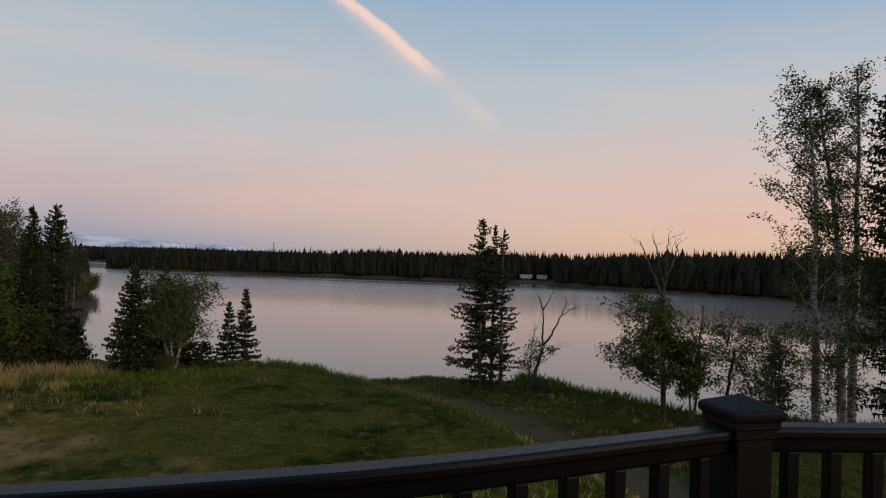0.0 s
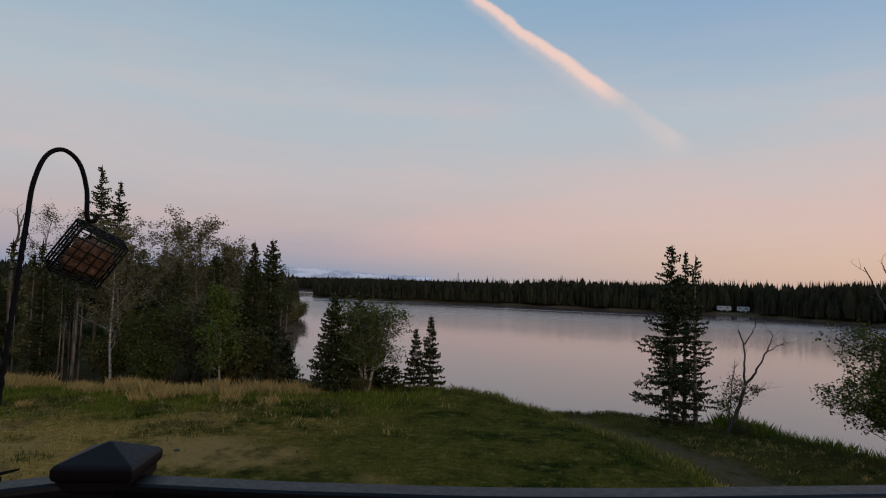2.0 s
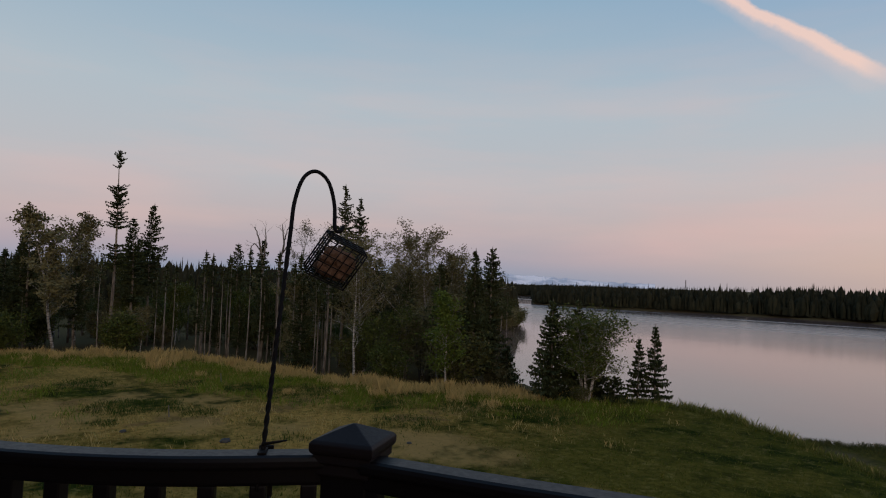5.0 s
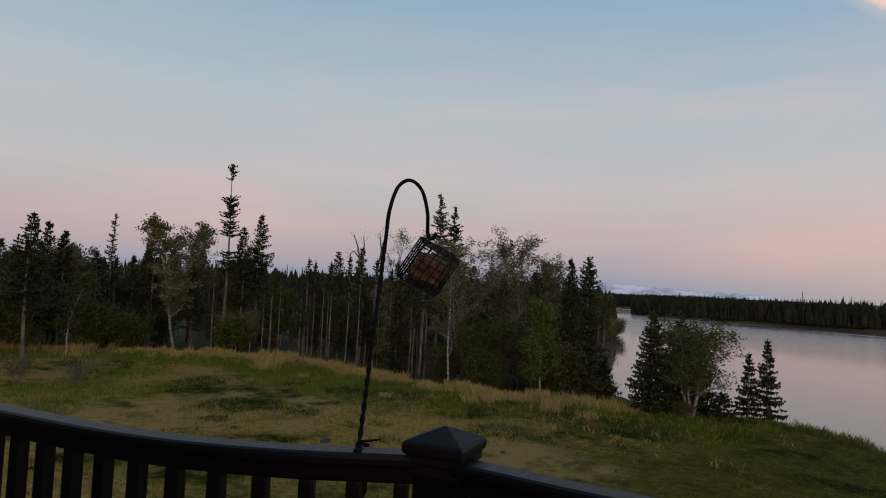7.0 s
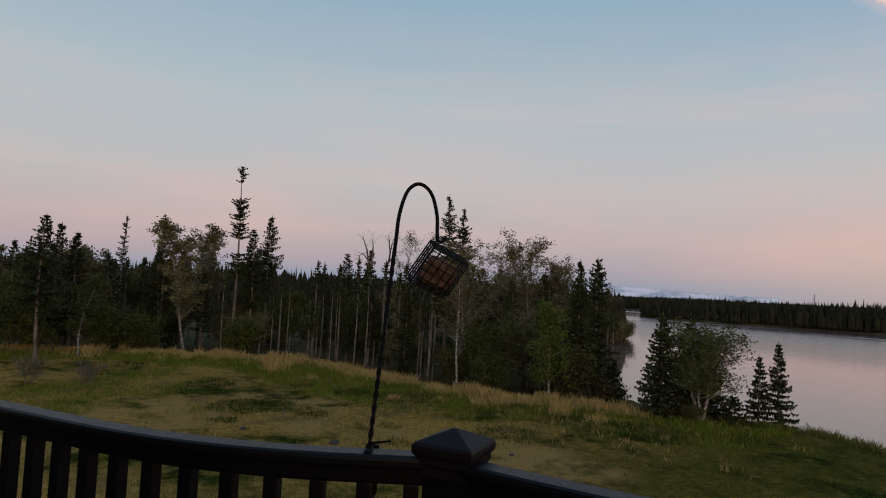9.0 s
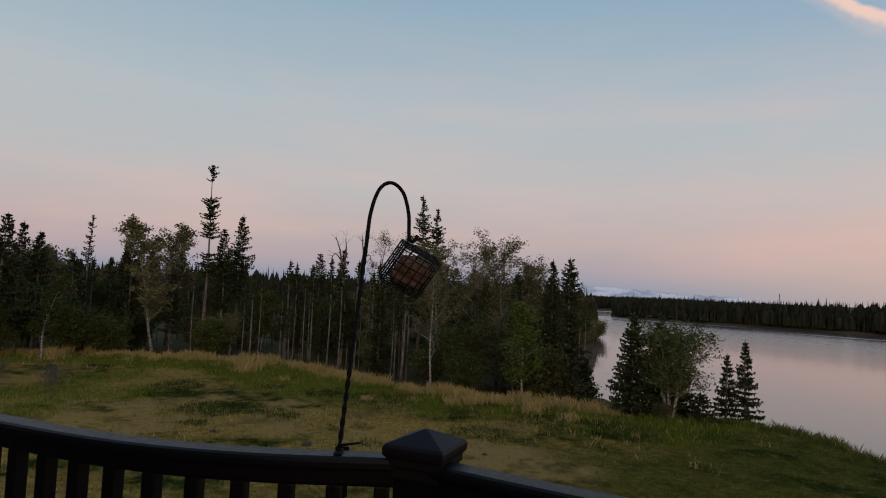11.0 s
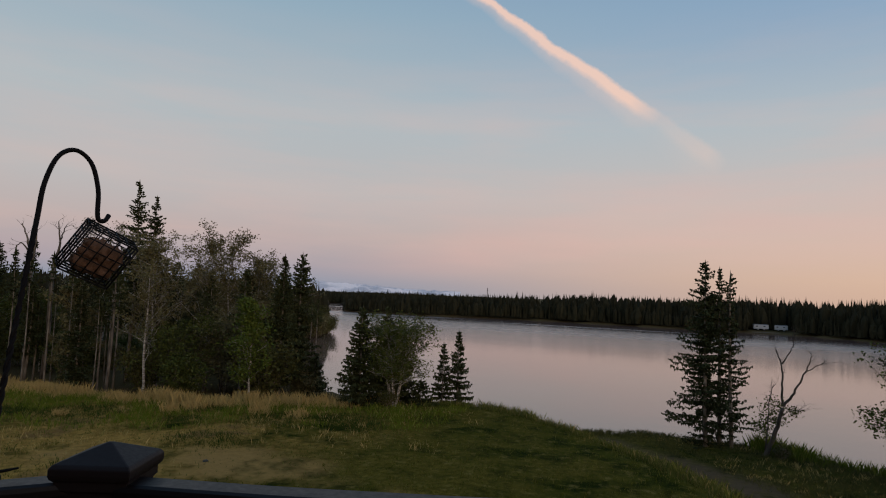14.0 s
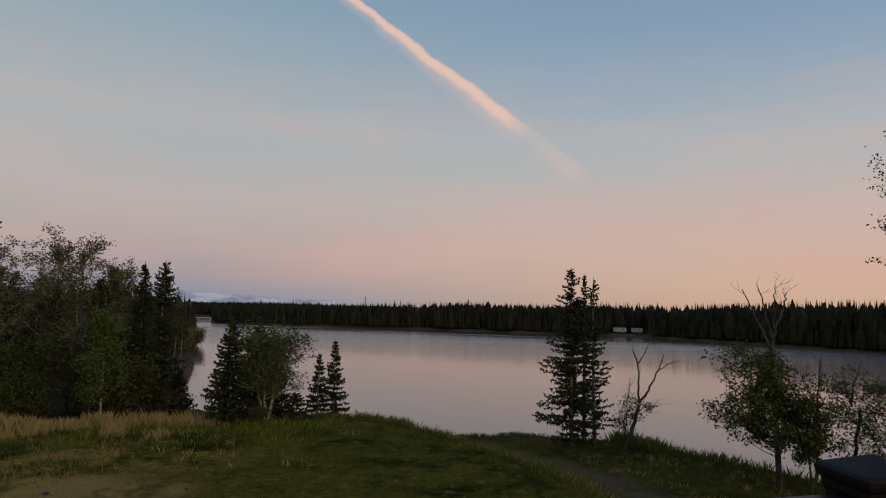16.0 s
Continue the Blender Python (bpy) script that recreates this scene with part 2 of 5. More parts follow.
DARK_GRASS = foliage("dark_clump_grass", (0.020, 0.037, 0.006), (0.070, 0.098, 0.016))
WEEDS = foliage("bank_weeds", (0.055, 0.070, 0.014), (0.180, 0.180, 0.042), (0.38, 0.28, 0.11))
RAIL = plain("dark_brown_composite", (0.0065, 0.0042, 0.0038), 0.44, vary=0.25, scale=6, relief=0.0006, spec=0.20)
CAP = plain("post_cap_plastic", (0.015, 0.0105, 0.0100), 0.52, vary=0.25, scale=9, relief=0.0005, spec=0.12)
IRON = plain("black_painted_iron", (0.0085, 0.006, 0.005), 0.7, vary=0.3, scale=30, relief=0.0008, spec=0.1)
WIRE = plain("vinyl_coated_wire", (0.008, 0.007, 0.006), 0.5, vary=0.2, scale=40, spec=0.2)
SUET = plain("suet_cake", (0.205, 0.118, 0.078), 0.9, vary=0.98, scale=75, relief=0.008, spec=0.1)
SIDING = plain("house_siding", (0.045, 0.036, 0.029), 0.8, vary=0.1, scale=3)
DECK = plain("deck_boards", (0.050, 0.036, 0.028), 0.7, vary=0.25, scale=4, relief=0.001)
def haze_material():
    """Snow and rock; a pale glow stands in for many kilometres of lit air."""
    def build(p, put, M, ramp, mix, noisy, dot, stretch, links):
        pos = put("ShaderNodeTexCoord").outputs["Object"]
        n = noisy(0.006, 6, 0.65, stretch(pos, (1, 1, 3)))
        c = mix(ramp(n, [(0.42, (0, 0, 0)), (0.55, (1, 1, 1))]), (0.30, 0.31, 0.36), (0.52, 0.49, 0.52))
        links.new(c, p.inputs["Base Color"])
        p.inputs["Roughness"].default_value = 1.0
        # emission puts in the light of the haze; mountains themselves give none
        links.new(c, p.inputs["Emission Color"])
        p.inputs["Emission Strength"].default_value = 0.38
    return material("distant_snow_haze_glow", build)


HAZY_SNOW = haze_material()
WHITE = plain("white_paint", (0.42, 0.42, 0.41), 0.6, vary=0.08, scale=2)
ROOF = plain("grey_roof", (0.16, 0.16, 0.17), 0.8, vary=0.2, scale=3)
GLASS_DARK = plain("dark_window_glass", (0.02, 0.025, 0.03), 0.12, vary=0.1)
ROCK = plain("lichened_stone", (0.050, 0.044, 0.036), 0.9, vary=0.4, scale=6, relief=0.02)
LOGWOOD = bark("fallen_log_wood", (0.07, 0.055, 0.042), (0.20, 0.165, 0.13))


# ---------------------------------------------------------------- mesh helpers
def mesh_object(name, verts, faces, mat, parent=None, label="", smooth=False):
    me = bpy.data.meshes.new(name)
    me.from_pydata(verts if isinstance(verts, list) else verts.tolist(), [], faces if isinstance(faces, list) else faces.tolist())
    me.materials.append(mat)
    if smooth:
        me.polygons.foreach_set("use_smooth", [True] * len(me.polygons))
    me.update()
    ob = new(name, me)
    if parent is not None:
        ob.parent = parent
    if label:
        tagged(ob, label)
    return ob


def part(name, bm, mat, parent=None, label="", smooth=False):
    me = bpy.data.meshes.new(name)
    bm.to_mesh(me)
    bm.free()
    me.materials.append(mat)
    if smooth:
        me.polygons.foreach_set("use_smooth", [True] * len(me.polygons))
    ob = new(name, me)
    if parent is not None:
        ob.parent = parent
    if label:
        tagged(ob, label)
    return ob


def box(bm, sx, sy, sz, m, bevel=0.0):
    made = bmesh.ops.create_cube(bm, size=1.0, matrix=m @ Matrix.Diagonal((sx, sy, sz, 1)))["verts"]
    if bevel:
        edges = list({e for v in made for e in v.link_edges})
        bmesh.ops.bevel(bm, geom=edges, offset=bevel, segments=2, affect="EDGES", profile=0.6)


def tube(verts, faces, pts, radii, sides=5):
    """Adds a tapered tube along pts to the lists."""
    base = len(verts)
    for k, p in enumerate(pts):
        a, b = pts[max(0, k - 1)], pts[min(len(pts) - 1, k + 1)]
        d = (Vector(b) - Vector(a)).normalized()
        if k == 0:
            u = d.cross(Vector((0.31, 0.95, 0.05)))
            if u.length < 0.05:
                u = d.cross(Vector((1, 0, 0)))
        else:
            u = u - d * u.dot(d)
        u.normalize()
        w = d.cross(u)
        for s in range(sides):
            ang = 2 * math.pi * s / sides
            q = Vector(p) + radii[k] * (math.cos(ang) * u + math.sin(ang) * w)
            verts.append((q.x, q.y, q.z))
    for k in range(len(pts) - 1):
        for s in range(sides):
            i, j = base + k * sides + s, base + k * sides + (s + 1) % sides
            faces.append((i, j, j + sides, i + sides))
    faces.append(tuple(range(base + sides - 1, base - 1, -1)))
    faces.append(tuple(range(len(verts) - sides, len(verts))))


def catmull(points, per=8):
    pts = [Vector(p) for p in points]
    pts = [2 * pts[0] - pts[1]] + pts + [2 * pts[-1] - pts[-2]]
    out = []
    for k in range(1, len(pts) - 2):
        a, b, c, d = pts[k - 1 : k + 3]
        for s in range(per):
            t = s / per
            out.append(0.5 * (2 * b + (c - a) * t + (2 * a - 5 * b + 4 * c - d) * t * t + (3 * b - a - 3 * c + d) * t**3))
    out.append(pts[-2])
    return out


# ---------------------------------------------------------------- land and lake
WATER_Z = -3.5
LAKE = [(140, -40), (60, 6), (30, 17), (16, 24.5), (9.5, 26.5), (6.5, 29.3), (2.5, 31.5), (-3, 32.5), (-8, 30.0), (-11, 29), (-15, 28.5), (-20, 31), (-29, 38),
        (-40, 52), (-52, 72), (-68, 96), (-71, 105), (-76, 109), (-100, 122), (-150, 190), (-230, 300), (-266, 345), (-225, 348), (-178, 275), (-140, 216), (-102, 211), (-61, 219),
        (-32, 216), (-6, 211), (16, 212), (42, 189), (62, 160), (83, 136), (120, 100), (200, 40), (260, -40)]
LAWN = [(6, 4), (4.2, 10), (2.6, 14), (1.2, 16.4), (0.2, 18.2), (-1.1, 20), (-2.8, 22), (-4.8, 23.6), (-6.9, 24.9), (-9, 25.6), (-10.8, 25.2), (-12.3, 23.6), (-14, 22.2),
        (-16.5, 21.2), (-19, 19.6), (-22.5, 18.4), (-28, 18), (-34, 17), (-39, 11), (-44, 2), (-46, -20), (8, -20)]
PATH_LINE = [(-4.2, 26.6), (-2.0, 25.0), (0.7, 22.7), (2.8, 19.8), (4.5, 15.6), (6.2, 10.5), (8, 4)]


def signed(poly, x, y):
    """Distance to a polygon's edge, positive inside."""
    p = np.array(poly, float)
    q = np.roll(p, -1, 0)
    best, inside = np.full(x.shape, 1e9), np.zeros(x.shape, bool)
    for (ax, ay), (bx, by) in zip(p, q):
        ex, ey = bx - ax, by - ay
        t = np.clip(((x - ax) * ex + (y - ay) * ey) / (ex * ex + ey * ey), 0, 1)
        best = np.minimum(best, np.hypot(x - ax - t * ex, y - ay - t * ey))
        cross = (ay > y) != (by > y)
        with np.errstate(divide="ignore", invalid="ignore"):
            inside ^= cross & (x < ex * (y - ay) / (ey if ey else 1e-9) + ax)
    return np.where(inside, best, -best)


def line_far(line, x, y):
    best = np.full(x.shape, 1e9)
    for (ax, ay), (bx, by) in zip(line, line[1:]):
        ex, ey = bx - ax, by - ay
        t = np.clip(((x - ax) * ex + (y - ay) * ey) / (ex * ex + ey * ey), 0, 1)
        best = np.minimum(best, np.hypot(x - ax - t * ex, y - ay - t * ey))
    return best


def ease(v):
    v = np.clip(v, 0, 1)
    return v * v * (3 - 2 * v)


def wavy(x, y):
    return 0.5 * np.sin(0.31 * x + 1.3 * np.sin(0.17 * y)) + 0.3 * np.sin(0.83 * y + 0.9 * np.sin(0.6 * x)) + 0.2 * np.sin(1.9 * x + 1.1 * y)


def height(x, y):
    x, y = np.asarray(x, float), np.asarray(y, float)
    inland = -signed(LAKE, x, y) + 0.35 * wavy(1.7 * x, 1.7 * y)
    lawn = signed(LAWN, x, y)
    bench = -1.15 + 0.75 * ease((-6 - x) / 8)
    near = ease((75 - np.hypot(x, y)) / 25)
    rise = WATER_Z - 0.6 + (bench - WATER_Z + 0.6) * ease((inland + 1.0) / 3.6)
    z = rise + (0.04 - bench) * ease((lawn + 2.0) / 3.2) * ease(inland / 3)
    far = WATER_Z - 0.6 + 1.3 * ease((inland + 1) / 3) + 0.012 * np.clip(inland - 3, 0, 120)
    z = near * z + (1 - near) * far
    z = z + 0.07 * wavy(x, y) * ease(inland / 4)
    return np.where(inland < -1, WATER_Z - 0.6 - 0.25 * np.clip(-inland - 1, 0, 8), z)


def height_at(x, y):
    return float(height(np.array([x]), np.array([y]))[0])


def blots(x, y, spots, edge):
    """Ragged round patches on the lawn, 0 to 1; spots are (x, y, radius)."""
    out = np.zeros_like(x)
    for px, py, pr in spots:
        out = np.maximum(out, ease((pr + 0.45 * pr * wavy(1.7 * x + px, 1.7 * y) - np.hypot(x - px, y - py)) / edge))
    return out


def greener(x, y):
    """Patches of lush dark grass on the worn lawn, and the lush belt inside its dry edge."""
    spots = ((-21.6, 9.1, 1.5), (-19.8, 7.5, 0.9), (-19.6, 10.4, 0.8), (-17.5, 11.0, 0.45), (-14.2, 14.8, 1.2), (-14.2, 17.8, 1.5), (-17.6, 18.2, 1.5), (-20.5, 15.2, 1.7), (-16.3, 16.2, 1.3), (-22.8, 14.0, 1.3),
             (-11.6, 19.2, 1.4), (-25.0, 12.8, 1.2), (-9.4, 21.2, 1.2), (-15.0, 10.9, 0.7), (-27.2, 9.2, 1.3))
    return blots(x, y, spots, 0.5)


def trodden(x, y):
    """Patches of bare brown soil on the lawn, 0 to 1."""
    spots = ((-12.4, 12.6, 1.9), (-10.2, 13.2, 1.6), (-16.2, 11.6, 1.7), (-8.6, 12.8, 1.5), (-20.5, 10.5, 1.6), (-23.6, 9.6, 1.8), (-24.0, 6.0, 2.4), (-20.4, 6.8, 2.0), (-17.6, 9.2, 1.8), (-6.6, 12.8, 1.0), (-13.2, 13.3, 1.3), (-21.6, 11.8, 1.4))
    return blots(x, y, spots, 1.0) * 0.9 * (1 - greener(x, y))


def make_ground():
    n_az = 420
    radii = np.concatenate([np.linspace(0.5, 8, 10), 8 * (3800 / 8) ** (np.arange(1, 231) / 230)])
    az = np.linspace(0, 2 * np.pi, n_az, endpoint=False)
    # finer rings of the plan ahead, where the lawn lies
    az = az + 0.35 * np.sin(az)
    r, a = np.meshgrid(radii, az, indexing="ij")
    x, y = -r * np.sin(a + 0.5), r * np.cos(a + 0.5)
    z = height(x, y)
    z = np.where(r > 900, WATER_Z + 3.0, z)
    verts = np.stack([x, y, z], -1).reshape(-1, 3)
    i, j = np.meshgrid(np.arange(len(radii) - 1), np.arange(n_az), indexing="ij")
    k = (j + 1) % n_az
    faces = np.stack([i * n_az + j, i * n_az + k, (i + 1) * n_az + k, (i + 1) * n_az + j], -1).reshape(-1, 4)[:, ::-1]
    ob = mesh_object("ground", verts, faces, GROUND, smooth=True)
    lawn, path = signed(LAWN, x, y), line_far(PATH_LINE, x, y)
    dirt = ease((1.7 - path + 0.6 * wavy(2 * x, 2 * y)) / 1.3) * 0.95
    inland = -signed(LAKE, x, y)
    bare = ease((1.5 - inland) / 1.5) * 0.8 * ease((90 - r) / 20)
    yard = ease((11.0 - r + 1.6 * wavy(x, y)) / 3) * 0.75
    wood = ease((-lawn - 0.8) / 2.0) * ease((-9 - x) / 3) + ease((r - 70) / 20)
    cols = np.stack([np.maximum(np.maximum(dirt, bare), yard), ease((lawn + 1) / 2) * ease((-8 - x) / 6) * ease((24 - y) / 8), np.clip(wood, 0, 1), trodden(x, y)], -1).reshape(-1, 4)
    layer = ob.data.color_attributes.new("cover", "FLOAT_COLOR", "POINT")
    layer.data.foreach_set("color", cols.ravel())
    tagged(ob, "grassy lawn sloping to a bare lakeside path and bank", "ground", kind="structure")


def make_water():
    pts = [(-1500, -400), (1500, -400), (1500, 1500), (-1500, 1500)]
    ob = mesh_object("water", [(x, y, WATER_Z) for x, y in pts], [(0, 1, 2, 3)], WATER)
    tagged(ob, "calm lake mirroring the pink dusk sky", "lake", kind="structure")


make_ground()
make_water()


# ---------------------------------------------------------------- trees
def spruce_meshes(h, rad, seed, bare=0.12, gap=0.0, per=6, droop=0.28, step=0.2, ragged=0.25, slim=1.0, clump=0.0, fine=1.0):
    """Trunk and crown of one spruce: whorls of drooping boughs, each hung with small flat needle sprays."""
    rng = random.Random(seed)
    tv, tf = [], []
    bend = [rng.uniform(-0.02, 0.02) * h for _ in range(2)]

    def axis(u):
        return Vector((bend[0] * math.sin(2.4 * u), bend[1] * math.sin(3.1 * u), u * h))

    steps = 9
    tube(tv, tf, [axis(k / steps) for k in range(steps + 1)], [(0.012 if h < 9 else 0.009) * h * (1 - k / steps) ** 0.9 + 0.012 for k in range(steps + 1)], 6)
    cv, cf = [], []
    z = bare * h
    while z < h - 0.05:
        u = (z - bare * h) / (h * (1 - bare))
        if clump and noise.noise(Vector((z * 1.5, seed, 0.5))) < clump - 0.5:
            z += step
            continue
        width = rad * ((1 - u) ** slim * 0.93 + 0.05)
        if u < 0.12:
            width *= 0.55 + 3.7 * u
        for _ in range(per if u < 0.85 else 4):
            if rng.random() < gap:
                continue
            ang = rng.uniform(0, 2 * math.pi)
            length = width * rng.uniform(1 - 2 * ragged, 1 + ragged * 0.6)
            out, side = Vector((math.cos(ang), math.sin(ang), 0)), Vector((-math.sin(ang), math.cos(ang), 0))
            root = axis(z / h)
            up = 0.22 * u - droop * (1 - 0.8 * u)
            n = max(2, int(length / (0.13 * fine)))
            tip_prev = root
            for s in range(1, n + 1):
                f = s / n
                q = root + out * (length * f) + Vector((0, 0, length * (up * f + 0.22 * f * f + rng.uniform(-0.06, 0.06))))
                # bough stem
                i = len(cv)
                cv.extend([tuple(tip_prev + side * 0.012), tuple(tip_prev - side * 0.012), tuple(q)])
                cf.append((i, i + 1, i + 2))
                reach = fine * (0.15 + 0.20 * (1 - f) * min(1.0, length))
                for sgn in (-1, 1):
                    tip = q + side * sgn * reach * rng.uniform(0.5, 1.15) + out * reach * rng.uniform(0.1, 0.7) + Vector((0, 0, -reach * rng.uniform(0.0, 0.55)))
                    mid = (q + tip) / 2
                    wide = out * 0.062 * fine + Vector((0, 0, rng.uniform(-0.06, 0.06)))
                    i = len(cv)
                    cv.extend([tuple(q), tuple(mid + wide), tuple(tip), tuple(mid - wide)])
                    cf.append((i, i + 1, i + 2, i + 3))
                i = len(cv)
                hang = q + Vector((rng.uniform(-0.06, 0.06), rng.uniform(-0.06, 0.06), -rng.uniform(0.10, 0.28) * fine))
                cv.extend([tuple(q + out * 0.06), tuple(hang), tuple(q - out * 0.06)])
                cf.append((i, i + 1, i + 2))
                tip_prev = q
        z += step * rng.uniform(0.7, 1.3) * (1.0 - 0.35 * u)
    top = axis(1.0)
    for k in range(7):
        ang, i = rng.uniform(0, 6.28), len(cv)
        low = top - Vector((0, 0, 0.28 + 0.05 * k))
        o = Vector((math.cos(ang), math.sin(ang), 0))
        cv.extend([tuple(top + Vector((0, 0, 0.10 - 0.04 * k))), tuple(low + o * 0.07), tuple(low - o * 0.05)])
        cf.append((i, i + 1, i + 2))
    return (tv, tf), (cv, cf)


def tree_object(name, trunk, crown, bark_mat, leaf_mat, place, label, category, group="", yaw=0.0, scale=1.0, crown_name="crown"):
    root = new(name)
    mesh_object("trunk", *trunk, bark_mat, root, smooth=True)
    if crown[1]:
        mesh_object(crown_name, *crown, leaf_mat, root)
    root.matrix_basis = pose(*place, 0, 0, yaw) @ Matrix.Scale(scale, 4)
    tagged(root, label, category, group)
    return root


def spruce(x, y, top, rad, seed, label="dark green spruce standing at the lake's edge", group="lakeside spruces", **kw):
    z = height_at(x, y) - 0.05
    trunk, crown = spruce_meshes(top - z, rad, seed, **kw)
    return tree_object("spruce_tree", trunk, crown, SPRUCE_BARK, NEEDLES, (x, y, z), label, "spruce tree", group)


def broadleaf_meshes(h, seed, stems=1, rad=1.2, lean=(0.0, 0.0), limbs=16, leaves=2600, leaf=0.06, low=0.3, high=1.0, start=0.25, radius=0.012, cluster=0.12, splay=0.28, crook=0.06, rise=1.3, dome=0.0, lop=0.0):
    """One or more winding leaders with rising limbs that fork into twigs, and small separate leaves along limbs and twigs between the heights low and high."""
    rng = random.Random(seed)
    tv, tf, tips = [], [], []

    def run(p, d, length, r, sides, n, wind, lift):
        pts = [p]
        for _ in range(n):
            d = (d + Vector((rng.gauss(0, wind), rng.gauss(0, wind), rng.gauss(0, wind * 0.6) + lift))).normalized()
            p = p + d * (length / n)
            pts.append(p)
        tube(tv, tf, pts, [r * (1 - 0.85 * k / n) + 0.002 for k in range(n + 1)], sides)
        return pts

    for s in range(stems):
        ang = 2 * math.pi * s / stems + rng.uniform(-0.5, 0.5)
        o = 0.0 if stems == 1 else 1.0
        d = Vector((lean[0] + o * splay * math.cos(ang), lean[1] + o * splay * math.sin(ang), 1)).normalized()
        tall = h * (rng.uniform(0.82, 1.0) if s else 1.0)
        leader = run(Vector((o * 0.10 * math.cos(ang), o * 0.10 * math.sin(ang), 0)), d, tall, radius * h / stems**0.35, 7, 14, crook, 0.02)
        count = max(4, int(limbs / stems**0.5))
        for k in range(count):
            u = start + (0.97 - start) * (k + rng.random()) / count
            f = u * (len(leader) - 1)
            i = min(int(f), len(leader) - 2)
            p = leader[i].lerp(leader[i + 1], f - i)
            v = (u - start) / (high - start)
            length = rad * 0.4 * rng.uniform(0.6, 1.2) if v > 1 else rad * (0.30 + 1.0 * math.sin(math.pi * min(1.0, 0.22 + 0.78 * v)) ** 0.8) * rng.uniform(0.55, 1.15)
            a2 = rng.uniform(0, 2 * math.pi)
            if dome and v <= 1:
                length = rad * max(0.1, 1 - (v - 0.3) ** 2 / dome) ** 0.5 * rng.uniform(0.6, 1.05) * (1 - lop * math.cos(a2))
            ld = Vector((math.cos(a2), math.sin(a2), rise * rng.uniform(0.4, 1.4)))
            limb = run(p, ld.normalized(), length, 0.30 * radius * h * (1 - 0.75 * u) / stems**0.2, 4, 5, 0.16, 0.04)
            tips += [(q, 1) for q in limb[2:]]
            for _ in range(4):
                q = rng.choice(limb[1:])
                a3 = rng.uniform(0, 2 * math.pi)
                td = (Vector((math.cos(a3), math.sin(a3), rng.uniform(-0.1, 0.9))) + ld * 0.5).normalized()
                twig = run(q, td, length * rng.uniform(0.3, 0.55), 0.006 + 0.0006 * h, 3, 3, 0.2, 0.02)
                tips += [(w, 2) for w in twig[1:]]
                for _ in range(2):
                    a4 = rng.uniform(0, 2 * math.pi)
                    fine = run(rng.choice(twig[1:]), Vector((math.cos(a4), math.sin(a4), rng.uniform(0, 0.8))).normalized(), length * 0.22, 0.004, 3, 2, 0.2, 0.0)
                    tips += [(w, 3) for w in fine[1:]]
        tips += [(q, 2) for q in leader[-4:]]
    top = max(v[2] for v in tv)
    k = h / top
    tv = [(v[0] * k, v[1] * k, v[2] * k) for v in tv]
    cv, cf = [], []
    # some twigs are full, some nearly bare
    fit_tips = []
    for p, lv in tips:
        if low * h <= p.z * k <= high * h * (1.0 if high >= 1 else rng.uniform(0.72, 1.03)):
            fit_tips += [p * k] * rng.choice((0, 1, 1, 2, 2))
    for _ in range(leaves if fit_tips else 0):
        c = rng.choice(fit_tips) + Vector((rng.gauss(0, cluster), rng.gauss(0, cluster), rng.gauss(0, cluster * 0.8)))
        a = Vector((rng.gauss(0, 1), rng.gauss(0, 1), rng.gauss(0, 0.7))).normalized() * leaf * rng.uniform(0.6, 1.3)
        b = a.cross(Vector((rng.gauss(0, 1), rng.gauss(0, 1), rng.gauss(0, 1)))).normalized() * leaf * rng.uniform(0.4, 0.65)
        i = len(cv)
        cv.extend([tuple(c - a), tuple(c + b), tuple(c + a), tuple(c - b)])
        cf.append((i, i + 1, i + 2, i + 3))
    return (tv, tf), (cv, cf)


def broadleaf(x, y, top, seed, name="birch_tree", bark_mat=None, leaf_mat=None, label="slender birch with thin spring leaves", category="birch tree", group="", z=None, **kw):
    z = height_at(x, y) - 0.05 if z is None else z
    trunk, crown = broadleaf_meshes(top - z, seed, **kw)
    return tree_object(name, trunk, crown, bark_mat or BIRCH_BARK, leaf_mat or LEAVES, (x, y, z), label, category, group, crown_name="leaves")


